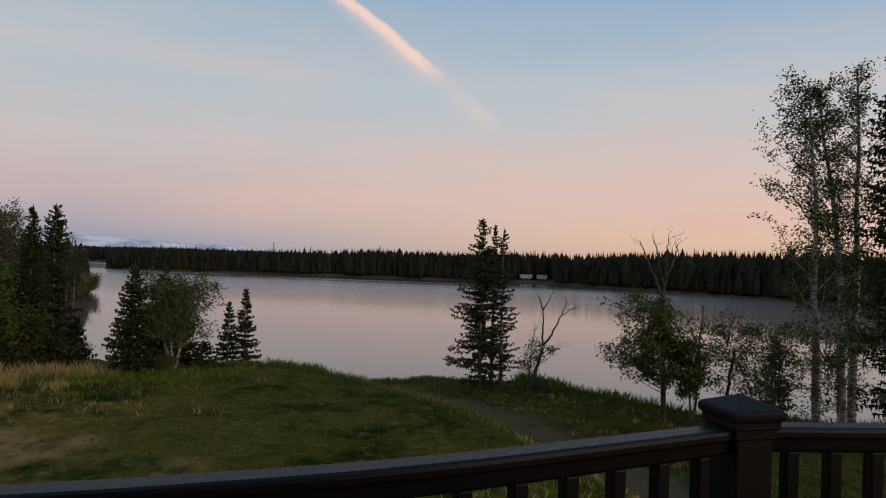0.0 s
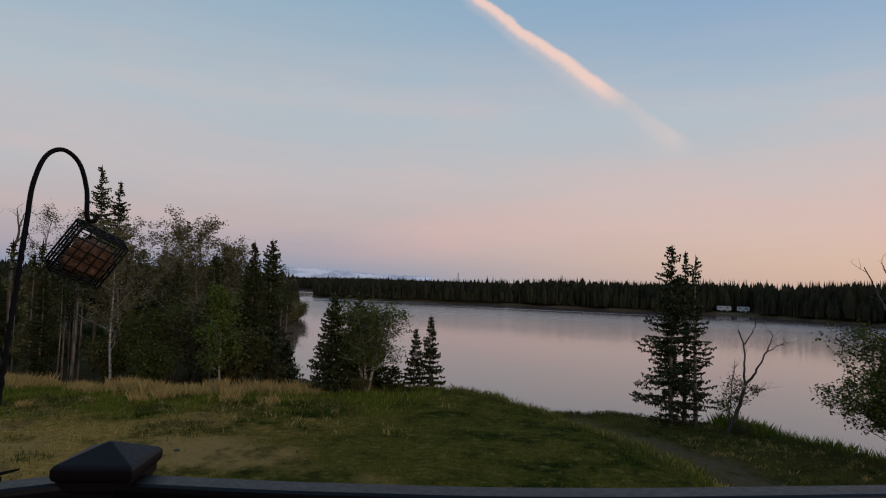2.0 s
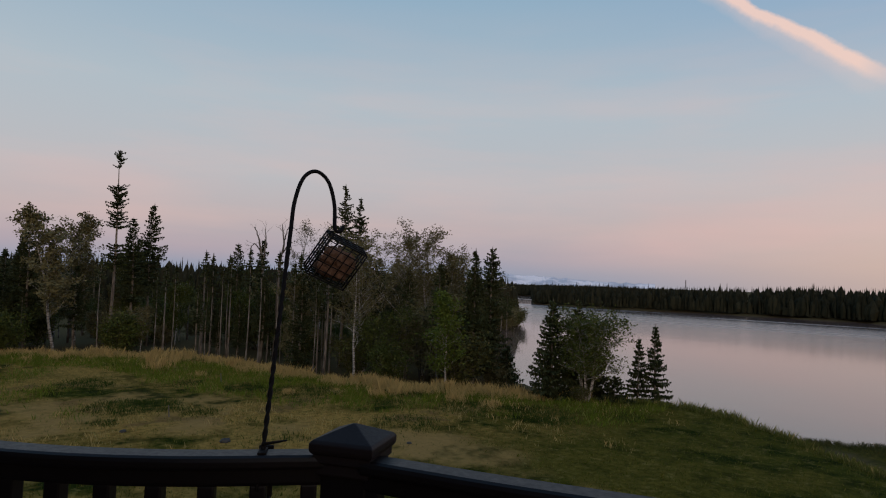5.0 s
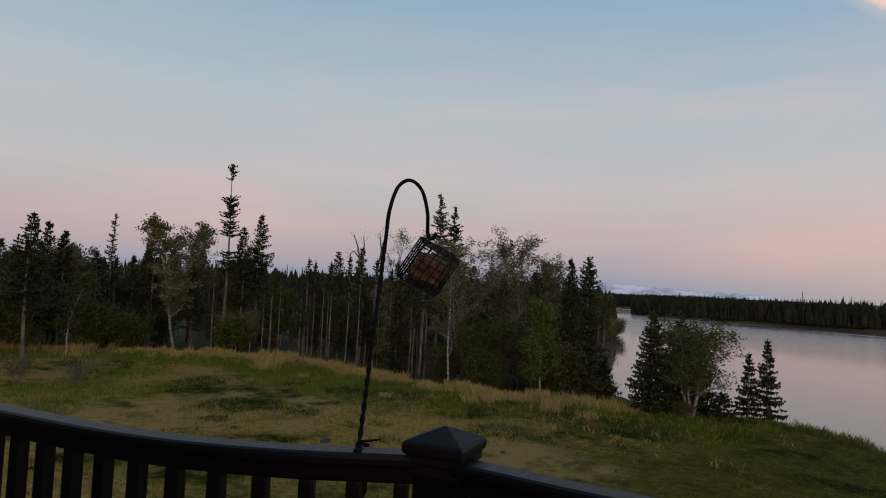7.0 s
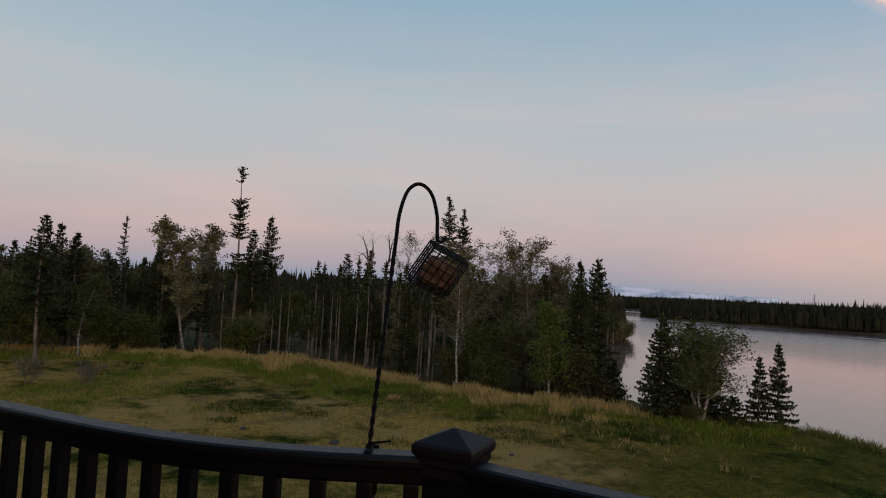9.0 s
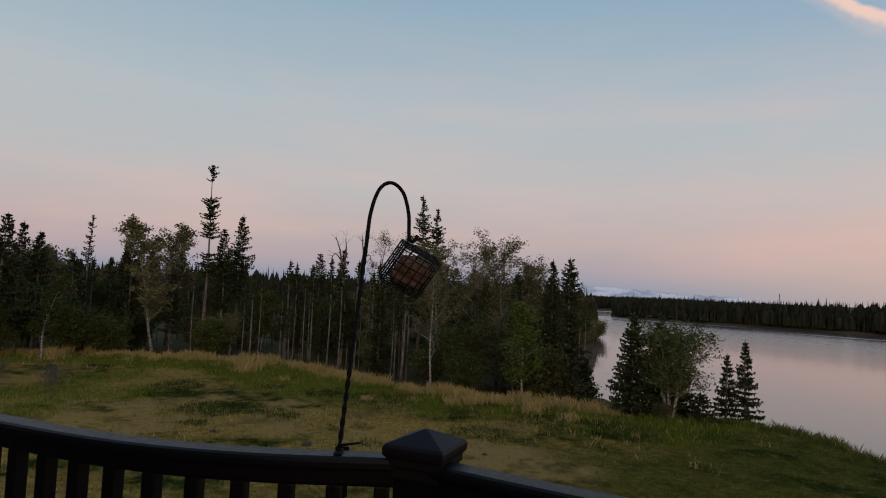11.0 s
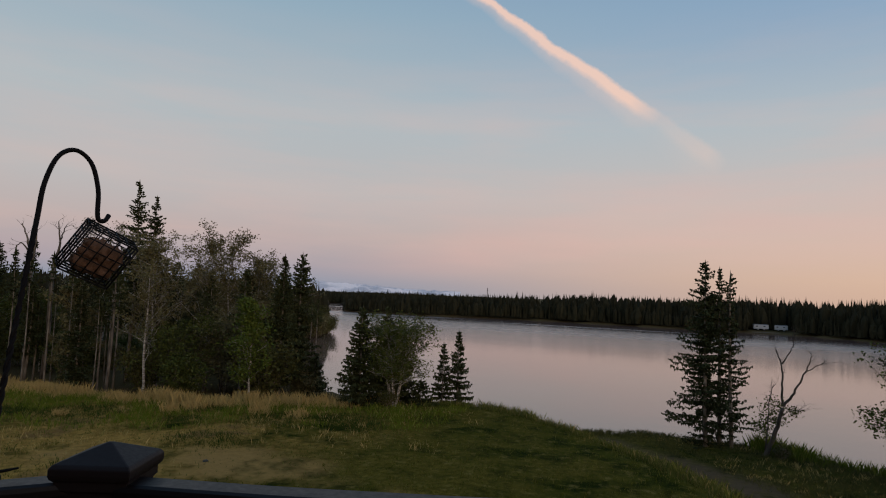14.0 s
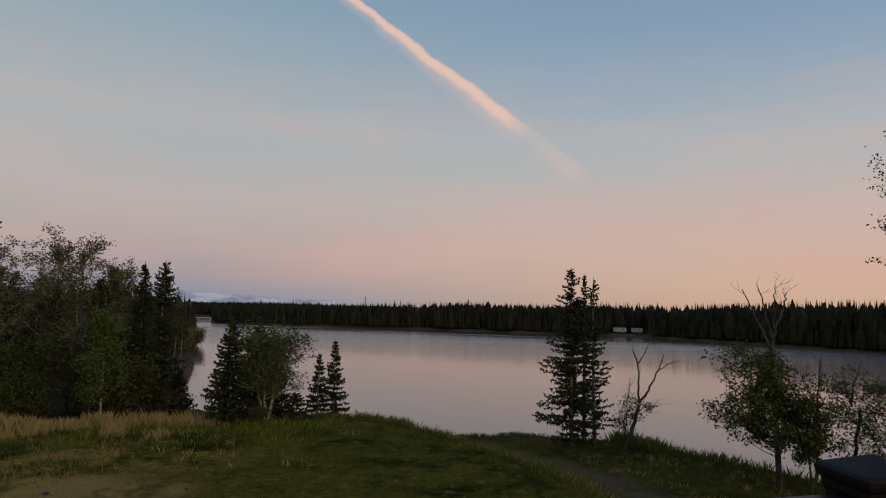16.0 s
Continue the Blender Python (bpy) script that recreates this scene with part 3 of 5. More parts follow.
def forked_tree(x, y, seed, limbs, label, twigs=5, spots=(), leaves=0, bark_mat=None, group="dead trees", yaw=0.0):
    """A crooked tree drawn limb by limb: each limb is (thickness at its foot, at its tip, bends as (across, up)); fine twigs at the outer ends."""
    rng = random.Random(seed)
    tv, tf, cv, cf = [], [], [], []

    def twig(p, d, length, r, deep):
        pts = [p]
        for _ in range(3):
            d = (d + Vector((rng.gauss(0, 0.25), rng.gauss(0, 0.25), rng.gauss(0, 0.2) + 0.08))).normalized()
            pts.append(pts[-1] + d * length / 3)
        tube(tv, tf, pts, [r, 0.75 * r, 0.5 * r, 0.25 * r], 3)
        if deep:
            for _ in range(2):
                twig(rng.choice(pts[1:]), (d + Vector((rng.gauss(0, 0.6), rng.gauss(0, 0.6), rng.gauss(0, 0.4)))).normalized(), 0.55 * length, 0.6 * r, deep - 1)

    for r0, r1, bends in limbs:
        deep_y = rng.uniform(-0.25, 0.25)
        pts = catmull([(u, deep_y * max(0.0, w - bends[0][1]), w) for u, w in bends], 5)
        pts = [p + Vector((rng.gauss(0, 0.018), rng.gauss(0, 0.018), 0)) for p in pts]
        n = len(pts) - 1
        tube(tv, tf, pts, [r0 + (r1 - r0) * k / n for k in range(n + 1)], 7)
        if r1 < 0.03:
            for _ in range(twigs):
                k = rng.randrange(n // 2, n + 1)
                twig(pts[k], (pts[k] - pts[max(0, k - 1)] + Vector((rng.gauss(0, 0.12), rng.gauss(0, 0.12), 0.03))).normalized(), rng.uniform(0.3, 0.7), 0.011, 1)
    for _ in range(leaves):
        u, w, wide = rng.choice(spots)
        c = Vector((u + rng.gauss(0, wide), rng.gauss(0, wide), w + rng.gauss(0, 0.8 * wide)))
        a = Vector((rng.gauss(0, 1), rng.gauss(0, 1), rng.gauss(0, 1))).normalized() * 0.05
        b = a.cross(Vector((rng.gauss(0, 1), rng.gauss(0, 1), rng.gauss(0, 1)))).normalized() * 0.03
        i = len(cv)
        cv.extend([tuple(c - a), tuple(c + b), tuple(c + a), tuple(c - b)])
        cf.append((i, i + 1, i + 2, i + 3))
    return tree_object("dead_tree", (tv, tf), (cv, cf), bark_mat or DARK_BARK, LEAVES, (x, y, height_at(x, y) - 0.06), label, "tree", group, yaw=yaw, crown_name="leaves")


# spruces on the bank
spruce(-0.3, 28.5, 6.5, 1.75, 11, "tall ragged spruce on the lake bank", per=8, step=0.18, gap=0.16, bare=0.04, ragged=0.5, slim=0.75, fine=0.66, droop=0.36)
spruce(0.25, 29.0, 6.3, 0.75, 12, "slim sparse spruce beside a taller one on the bank", per=5, gap=0.3, bare=0.3, ragged=0.4, fine=0.6)
spruce(0.7, 28.7, 6.1, 1.1, 13, "thin spruce with dying lower boughs on the bank", per=5, gap=0.3, bare=0.08, ragged=0.4, slim=0.6, fine=0.6)
spruce(-10.45, 26.0, 3.1, 0.85, 14, "young dense spruce at the lawn's far edge", per=8, step=0.19, fine=0.65, bare=0.03, ragged=0.15)
spruce(-11.15, 25.8, 2.5, 0.68, 15, "small dense spruce at the lawn's far edge", per=8, step=0.19, fine=0.65, bare=0.03, ragged=0.15)
spruce(-13.3, 22.3, 4.1, 1.3, 16, "dense spruce beside a birch clump", per=10, step=0.15, fine=0.65, bare=0.03, ragged=0.2)
spruce(-11.3, 23.9, 1.1, 0.9, 17, "low bushy spruce under a birch clump", per=8, step=0.13, fine=0.65, bare=0.02)
spruce(-12.5, 24.3, 2.9, 1.1, 21, "dark spruce half hidden behind a birch clump", per=9, step=0.16, fine=0.65, bare=0.03)
spruce(-17.45, 25.0, 1.7, 0.95, 18, "small understorey spruce at the wood's edge", per=7, step=0.15, bare=0.03)
spruce(13.7, 21.9, 12.6, 1.7, 19, "very tall dark spruce beside the birches", per=7, step=0.24, bare=0.08, gap=0.1, ragged=0.35, slim=0.6)
spruce(12.2, 27.2, 1.8, 1.3, 20, "low dark spruce under the birches", per=7, step=0.18, bare=0.02)

# spruces of the wood, with tops that stand against the sky
WOOD = "spruces of the wood"
spruce(-35.8, 4.0, 7.4, 1.69, 31, "old spruce with a bare lower trunk", WOOD, per=6, bare=0.35, gap=0.1)
spruce(-40.7, 5.3, 7.4, 1.49, 32, "narrow dark spruce in the wood", WOOD, per=6, bare=0.2)
spruce(-41.6, 6.2, 7.0, 1.62, 33, "narrow dark spruce in the wood", WOOD, per=6, bare=0.2)
spruce(-44.4, 11.9, 7.9, 1.76, 34, "dark pointed spruce in the wood", WOOD, bare=0.2)
spruce(-41.2, 15.6, 12.3, 0.80, 35, "very tall spruce, bare below a tufted sparse top", WOOD, per=9, bare=0.38, gap=0.1, ragged=0.45, slim=0.3, step=0.17, clump=0.52, droop=0.1, fine=0.6)
spruce(-41.6, 16.9, 8.2, 1.55, 36, "dark spruce with a bare pale trunk below", WOOD, bare=0.38)
spruce(-43.0, 18.8, 9.4, 1.69, 37, "tall ragged spruce with a bare trunk below", WOOD, bare=0.4, ragged=0.35)
spruce(-43.1, 25.4, 7.1, 2.03, 38, "broad dark spruce in the wood", WOOD)
spruce(-38.7, 24.9, 7.3, 1.62, 39, "dark spruce behind bare trees", WOOD)
spruce(-27.7, 23.0, 10.1, 1.7, 40, "tall slender spruce above the birches", WOOD, per=7, step=0.17, bare=0.3, gap=0.18, ragged=0.48, fine=0.62, droop=0.35)
spruce(-27.9, 24.4, 9.5, 1.8, 41, "tall slender spruce above the birches", WOOD, per=7, step=0.17, bare=0.3, gap=0.18, ragged=0.48, fine=0.62, droop=0.35)
spruce(-22.2, 25.8, 5.4, 1.08, 42, "narrow young spruce in the wood", WOOD)
spruce(-25.5, 30.8, 5.4, 1.22, 43, "narrow young spruce in the wood", WOOD)
spruce(-18.6, 23.8, 6.3, 1.55, 44, "dark spruce at the wood's end above the lake", WOOD, per=8, step=0.13, bare=0.12, gap=0.05, ragged=0.32, fine=0.7, droop=0.4)
spruce(-18.6, 25.2, 6.5, 1.08, 45, "thin ragged spruce at the wood's end above the lake", WOOD, per=8, step=0.13, bare=0.2, gap=0.15, slim=0.6, ragged=0.42, fine=0.6, droop=0.4)
spruce(-51.0, 10.0, 5.8, 1.35, 46, "small spruce deep in the wood", WOOD)
spruce(-50.5, 12.2, 5.9, 1.35, 47, "small spruce deep in the wood", WOOD)
spruce(-50.9, 10.8, 9.0, 0.74, 48, "nearly bare dead spruce snag with short thin boughs", WOOD, per=5, gap=0.3, bare=0.25, ragged=0.5, slim=0.6, fine=0.5, step=0.17)

# birches and other broadleaved trees of the wood
EDGE = "birches of the wood"
broadleaf(-25.1, 22.6, 7.3, 61, group=EDGE, rad=2.3, leaves=8500, low=0.22, limbs=30, leaf_mat=LEAVES_DULL, label="grey-green budding birch at the wood's edge")
broadleaf(-23.3, 23.4, 7.9, 62, group=EDGE, rad=2.1, leaves=4200, low=0.4, limbs=26, crook=0.05, leaf_mat=LEAVES_DULL, label="open-crowned budding birch at the wood's edge")
broadleaf(-22.7, 24.6, 7.7, 63, group=EDGE, rad=2.1, leaves=5200, low=0.3, limbs=26, crook=0.05, leaf_mat=LEAVES_DULL, label="open-crowned budding birch at the wood's edge")
broadleaf(-22.6, 26.6, 6.6, 64, group=EDGE, rad=2.0, leaves=8000, low=0.1, limbs=30, leaf_mat=LEAVES_DULL, label="leafy birch in the wood")
broadleaf(-23.0, 20.0, 5.2, 65, group=EDGE, rad=1.0, leaves=700, low=0.5, limbs=12, leaf_mat=LEAVES_DULL, label="pale slender birch trunk with side limbs")
broadleaf(-17.6, 20.6, 4.2, 66, group=EDGE, rad=0.75, leaves=5200, low=0.2, start=0.2, limbs=30, leaf=0.065, cluster=0.14, leaf_mat=LEAVES_PALE, label="young fresh-green birch at the wood's edge")
broadleaf(-41.1, 12.6, 8.1, 67, group=EDGE, rad=2.0, leaves=6800, low=0.25, limbs=26, leaf_mat=LEAVES_DULL, label="tall budding birch in the wood", leaf=0.09)
broadleaf(-44.6, 14.8, 8.2, 68, group=EDGE, rad=1.8, leaves=6000, low=0.3, limbs=26, leaf_mat=LEAVES_DULL, label="tall budding birch in the wood", leaf=0.09)
broadleaf(-34.2, 24.4, 8.6, 69, group=EDGE, rad=1.6, leaves=1200, low=0.5, limbs=22, crook=0.1, leaf_mat=LEAVES_DULL, label="pale bare-topped birch in the wood")
broadleaf(-34.1, 26.1, 8.5, 70, group=EDGE, rad=1.6, leaves=1200, low=0.5, limbs=22, crook=0.1, leaf_mat=LEAVES_DULL, label="pale bare-topped birch in the wood")
broadleaf(-38.2, 6.2, 4.6, 73, group=EDGE, rad=1.0, leaves=3600, low=0.25, limbs=20, label="slim leafy birch in the wood")
forked_tree(-32.0, 20.5, 71, [(0.14, 0.09, [(0, 0), (0.03, 3.0), (0, 5.6)]), (0.08, 0.025, [(0, 5.6), (-0.15, 6.6), (-0.30, 7.3), (-0.55, 8.0)]), (0.06, 0.02, [(0, 5.9), (0.10, 7.1), (0.05, 7.9)]), (0.045, 0.018, [(-0.1, 6.4), (-0.5, 7.0), (-0.75, 6.7)])],
            "dead grey tree with bare forked limbs", 4, bark_mat=GREY_BARK, yaw=57)
forked_tree(-31.6, 21.3, 72, [(0.13, 0.09, [(0, 0), (0.05, 3.4), (0.05, 5.9)]), (0.08, 0.022, [(0.05, 5.9), (0.25, 7.1), (0.10, 8.2)]), (0.05, 0.018, [(0.25, 7.1), (0.36, 7.6), (0.48, 8.1)]), (0.045, 0.018, [(0.15, 6.4), (0.6, 7.0), (0.82, 6.5)])],
            "dead grey tree with bare forked limbs", 4, bark_mat=GREY_BARK, yaw=56)

# leafy trees that close the wood's end towards the lake
for k, (x, y, top, wide) in enumerate(((-21.4, 23.2, 3.7, 1.3), (-20.3, 24.8, 3.3, 1.3), (-19.6, 25.6, 2.2, 1.1), (-18.0, 25.0, 0.9, 0.8), (-22.8, 22.2, 3.4, 1.3))):
    broadleaf(x, y, top, 430 + k, "alder_tree", DARK_BARK, (LEAVES_DULL, LEAVES, UNDERSTORY)[k % 3], label="leafy alder at the wood's end", category="tree", group="end alders", stems=2, rad=wide, leaves=5500, low=0.06, start=0.1, limbs=32, leaf=0.06, cluster=0.2, rise=0.5)

# the clump on the lawn's edge
broadleaf(-12.0, 22.8, 4.0, 81, group="birch clump", stems=6, rad=1.3, leaves=11000, low=0.30, start=0.26, limbs=46, leaf=0.055, cluster=0.15, splay=0.20, radius=0.022, rise=0.45, lop=-0.2, dome=0.8, label="many-stemmed leafy birch clump at the lawn's edge")
spruce(-12.75, 23.3, 4.1, 1.15, 22, "dark spruce half hidden behind a birch clump", per=10, step=0.15, fine=0.65, bare=0.03)

# the right bank
forked_tree(1.85, 28.0, 82, [(0.105, 0.065, [(0, 0), (0.24, 0.6), (0.46, 1.3), (0.65, 2.04)]), (0.06, 0.014, [(0.65, 2.04), (1.02, 2.6), (1.39, 3.35), (1.67, 4.15)]), (0.02, 0.008, [(1.39, 3.35), (1.75, 3.65), (2.05, 3.82)]),
                             (0.05, 0.016, [(0.65, 2.04), (0.66, 2.9), (0.62, 3.75), (0.46, 4.22)]), (0.028, 0.008, [(0.63, 3.7), (0.98, 4.3), (1.10, 4.95)]), (0.03, 0.01, [(0.05, 0.2), (0.12, 1.2), (0.18, 2.1), (0.32, 2.9)]), (0.022, 0.008, [(0.5, 1.5), (0.85, 1.85), (1.2, 1.95)])],
            "leaning half-dead tree with a few leaves low down", 6, ((0.0, 1.1, 0.22), (0.2, 1.7, 0.25), (0.35, 2.1, 0.2), (1.05, 1.9, 0.14), (-0.1, 1.3, 0.2), (0.45, 1.5, 0.2)), 900)
forked_tree(6.55, 23.3, 83, [(0.10, 0.07, [(0, 0), (-0.05, 2.3), (-0.15, 4.6)]), (0.05, 0.014, [(-0.15, 4.6), (-0.45, 5.4), (-0.62, 5.8), (-1.0, 6.7)]), (0.06, 0.016, [(-0.15, 4.6), (0.05, 5.4), (0.36, 6.2), (0.46, 6.6)]),
                             (0.04, 0.014, [(-0.13, 5.0), (-0.3, 6.1), (-0.42, 6.65)]), (0.035, 0.012, [(-0.05, 5.3), (-0.02, 6.2), (0.02, 6.85)])],
            "grey dead tree forking above a leafy crown", 4)
forked_tree(9.35, 25.0, 91, [(0.07, 0.05, [(0, 0), (-0.03, 1.3), (0.02, 2.5), (0.10, 3.4)]), (0.035, 0.010, [(0.10, 3.4), (-0.04, 4.0), (-0.14, 4.55)]), (0.045, 0.010, [(0.10, 3.4), (0.26, 4.2), (0.40, 4.45), (0.60, 5.0)])],
            "thin bare crooked stem forked near its top", 7)
forked_tree(8.35, 25.1, 92, [(0.06, 0.012, [(-0.1, 0), (-0.06, 2.6), (0.02, 3.9), (0.08, 5.0)]), (0.02, 0.008, [(-0.02, 3.3), (-0.3, 3.9), (-0.42, 4.3)])], "thin bare upright stem by the water", 9)
POP = dict(name="poplar_tree", bark_mat=DARK_BARK, leaf_mat=LEAVES, category="tree", group="bank trees")
broadleaf(6.45, 22.9, 3.75, 83, label="leafy round-crowned tree standing before a dead one", rad=1.75, dome=0.62, lop=0.5, leaves=11500, low=0.22, high=0.98, start=0.24, limbs=44, leaf=0.058, cluster=0.12, rise=0.35, **POP)
broadleaf(7.32, 22.7, 2.5, 84, label="small leafy tree on a thin dark stem", rad=1.05, dome=0.7, lop=-0.3, leaves=6500, low=0.3, high=0.98, start=0.32, limbs=26, leaf=0.056, cluster=0.13, rise=0.3, **POP)
broadleaf(10.3, 23.8, 2.9, 86, label="dark spreading leafy bush-like tree", stems=4, rad=1.8, leaves=6500, low=0.08, start=0.12, limbs=34, leaf=0.055, cluster=0.12, rise=0.3, **POP)
broadleaf(12.55, 24.3, 11.6, 187, leaf_mat=LEAVES, label="tall airy birch with a bending crown", group="bank birches", rad=2.0, leaves=8500, low=0.33, limbs=34, start=0.32, leaf=0.06, cluster=0.15, crook=0.04, lean=(-0.01, 0))
broadleaf(13.65, 24.5, 11.4, 188, leaf_mat=LEAVES, label="tall white-barked birch leaning inward", group="bank birches", rad=1.4, leaves=3600, low=0.35, limbs=24, start=0.34, leaf=0.06, cluster=0.15, lean=(-0.10, 0), radius=0.013, crook=0.04)
broadleaf(14.0, 24.7, 12.2, 189, leaf_mat=LEAVES, label="tall white-barked birch with an open crown", group="bank birches", rad=1.5, leaves=4200, low=0.35, limbs=24, start=0.34, leaf=0.06, cluster=0.15, radius=0.012, crook=0.04)
broadleaf(12.3, 22.6, 3.2, 90, leaf_mat=LEAVES, label="leafy lower birch among the tall ones", group="bank birches", rad=1.8, leaves=3800, low=0.12, start=0.15, limbs=26, leaf=0.058, cluster=0.13, rise=0.5)

# leafy edge of the wood past the lawn
for k, (x, y, top) in enumerate(((-41.5, -1.5, 4.6), (-41.0, 0.6, 3.8), (-40.5, 2.6, 4.4), (-40.2, 4.6, 3.4), (-40.0, 7.6, 3.2), (-39.8, 9.6, 2.4))):
    broadleaf(x, y, top, 400 + k, "alder_tree", DARK_BARK, LEAVES, label="leafy young alder at the wood's edge", category="tree", group="edge alders", stems=2, rad=1.5, leaves=5200, low=0.12, start=0.15, limbs=26, leaf=0.07, cluster=0.22, rise=0.7)


# ---------------------------------------------------------------- the depth of the wood, shared shapes set out again and again
def wood_fill():
    rng = random.Random(5)
    kinds = []
    for k, kw in enumerate((dict(rad=1.35, bare=0.3), dict(rad=1.6, bare=0.22), dict(rad=1.1, bare=0.45, gap=0.15), dict(rad=1.5, bare=0.1), dict(rad=1.0, bare=0.5, gap=0.3), dict(rad=0.6, bare=0.68, gap=0.3), dict(rad=0.8, bare=0.6, gap=0.2))):
        trunk, crown = spruce_meshes(6.5, seed=200 + k, **kw)
        kinds.append((tree_object("spruce_tree", trunk, crown, SPRUCE_BARK if k < 5 else GREY_BARK, NEEDLES, (0, 0, 0), "dark spruce in the dense wood", "spruce tree", WOOD), 6.5))
    for k, kw in enumerate((dict(rad=1.5, leaves=5200, low=0.2, limbs=24), dict(rad=1.2, leaves=3000, low=0.35), dict(rad=1.7, leaves=6000, low=0.15, start=0.15, limbs=28))):
        trunk, crown = broadleaf_meshes(6.0, 220 + k, leaf=0.085, **kw)
        kinds.append((tree_object("birch_tree", trunk, crown, BIRCH_BARK if k < 2 else GREY_BARK, (LEAVES, LEAVES_DULL, LEAVES_DULL)[k], (0, 0, 0), "leafy birch in the dense wood", "birch tree", EDGE, crown_name="leaves"), 6.0))
    bushes = []
    for k in range(3):
        trunk, crown = broadleaf_meshes(2.4, 240 + k, stems=4, rad=1.1, leaves=4200, low=0.05, start=0.1, limbs=30, leaf=0.075, cluster=0.2, splay=0.4)
        bushes.append((tree_object("alder_bush", trunk, crown, GREY_BARK, (UNDERSTORY, LEAVES_DULL, LEAVES)[k], (0, 0, 0), "leafy undergrowth bush in the wood", "bush", "undergrowth bushes", crown_name="leaves"), 2.4))
    first = {id(o): True for o, _ in kinds + bushes}

    def lay(ob, own, x, y, h):
        m = pose(x, y, height_at(x, y) - 0.06, 0, 0, rng.uniform(0, 360)) @ Matrix.Diagonal((h / own, h / own, h / own, 1))
        if first.pop(id(ob), None):
            ob.matrix_basis = m
            return
        o = ob.copy()
        keep = ob.matrix_basis.copy()
        ob.matrix_basis = Matrix.Identity(4)
        made = copy_thing(ob, m)
        ob.matrix_basis = keep
        bpy.data.objects.remove(o)

    placed, tries = 0, 0
    while placed < 250 and tries < 6000:
        tries += 1
        az, far = radians(rng.uniform(34, 100)), rng.uniform(24, 78)
        x, y = -far * math.sin(az), far * math.cos(az)
        xa, ya = np.array([x]), np.array([y])
        if signed(LAWN, xa, ya)[0] > -1.2 or -signed(LAKE, xa, ya)[0] < 1.8 or (math.degrees(az) < 38 and far > 28):
            continue
        z = height_at(x, y)
        open_stretch = 53 < math.degrees(az) < 66
        h = 4.7 + far * math.tan(radians(rng.uniform(-4.5, 0.1) if open_stretch else rng.uniform(-3.0, 2.4))) - z
        near = far < 34
        ob, own = rng.choice(kinds if not near else kinds[2:])
        lay(ob, own, x, y, max(2.2, h))
        placed += 1
    placed, tries = 0, 0
    while placed < 44 and tries < 6000:
        tries += 1
        az, far = radians(rng.uniform(38.5, 100)), rng.uniform(22, 62)
        x, y = -far * math.sin(az), far * math.cos(az)
        xa, ya = np.array([x]), np.array([y])
        if signed(LAWN, xa, ya)[0] > -1.6 or -signed(LAKE, xa, ya)[0] < 0.8:
            continue
        ob, own = rng.choice(bushes)
        lay(ob, own, x, y, rng.uniform(1.6, 3.6))
        placed += 1
    # slim bare-stemmed trees along the wood's front
    poles = []
    for k, (bare, rad) in enumerate(((0.74, 0.5), (0.62, 0.6), (0.80, 0.4))):
        trunk, crown = spruce_meshes(7.0, rad, 260 + k, bare=bare, gap=0.35, per=5, ragged=0.5)
        poles.append((tree_object("spruce_tree", [[(0.55 * v[0], 0.55 * v[1], v[2]) for v in trunk[0]], trunk[1]], crown, PALE_BARK, NEEDLES, (0, 0, 0), "slim pale-trunked spruce, bare far up its stem", "spruce tree", "slim trunks at the wood's front"), 7.0))
        first[id(poles[-1][0])] = True
    placed, tries = 0, 0
    while placed < 26 and tries < 4000:
        tries += 1
        x, y = rng.uniform(-41, -20.5), rng.uniform(8, 25)
        xa, ya = np.array([x]), np.array([y])
        if not -5.0 < signed(LAWN, xa, ya)[0] < -1.3 or -signed(LAKE, xa, ya)[0] < 2:
            continue
        ob, own = rng.choice(poles)
        lay(ob, own, x, y, rng.uniform(4.6, 7.2))
        placed += 1
    # willows on the point across the cove
    for x, y, h in ((-69.5, 102.5, 4.6), (-68, 99.5, 4.2), (-71.5, 101, 5.0), (-66.5, 95, 4.6), (-72, 97, 5.4), (-64, 91, 5.0), (-70, 92, 6.0)):
        ob, own = rng.choice(bushes)
        lay(ob, own, x, y, h)
    for x, y, h in ((-60, 84, 7.0), (-66, 86, 7.8), (-56, 80, 7.5), (-72, 90, 8.2), (-62, 78, 8.0)):
        ob, own = rng.choice(kinds[:5])
        lay(ob, own, x, y, h)


wood_fill()


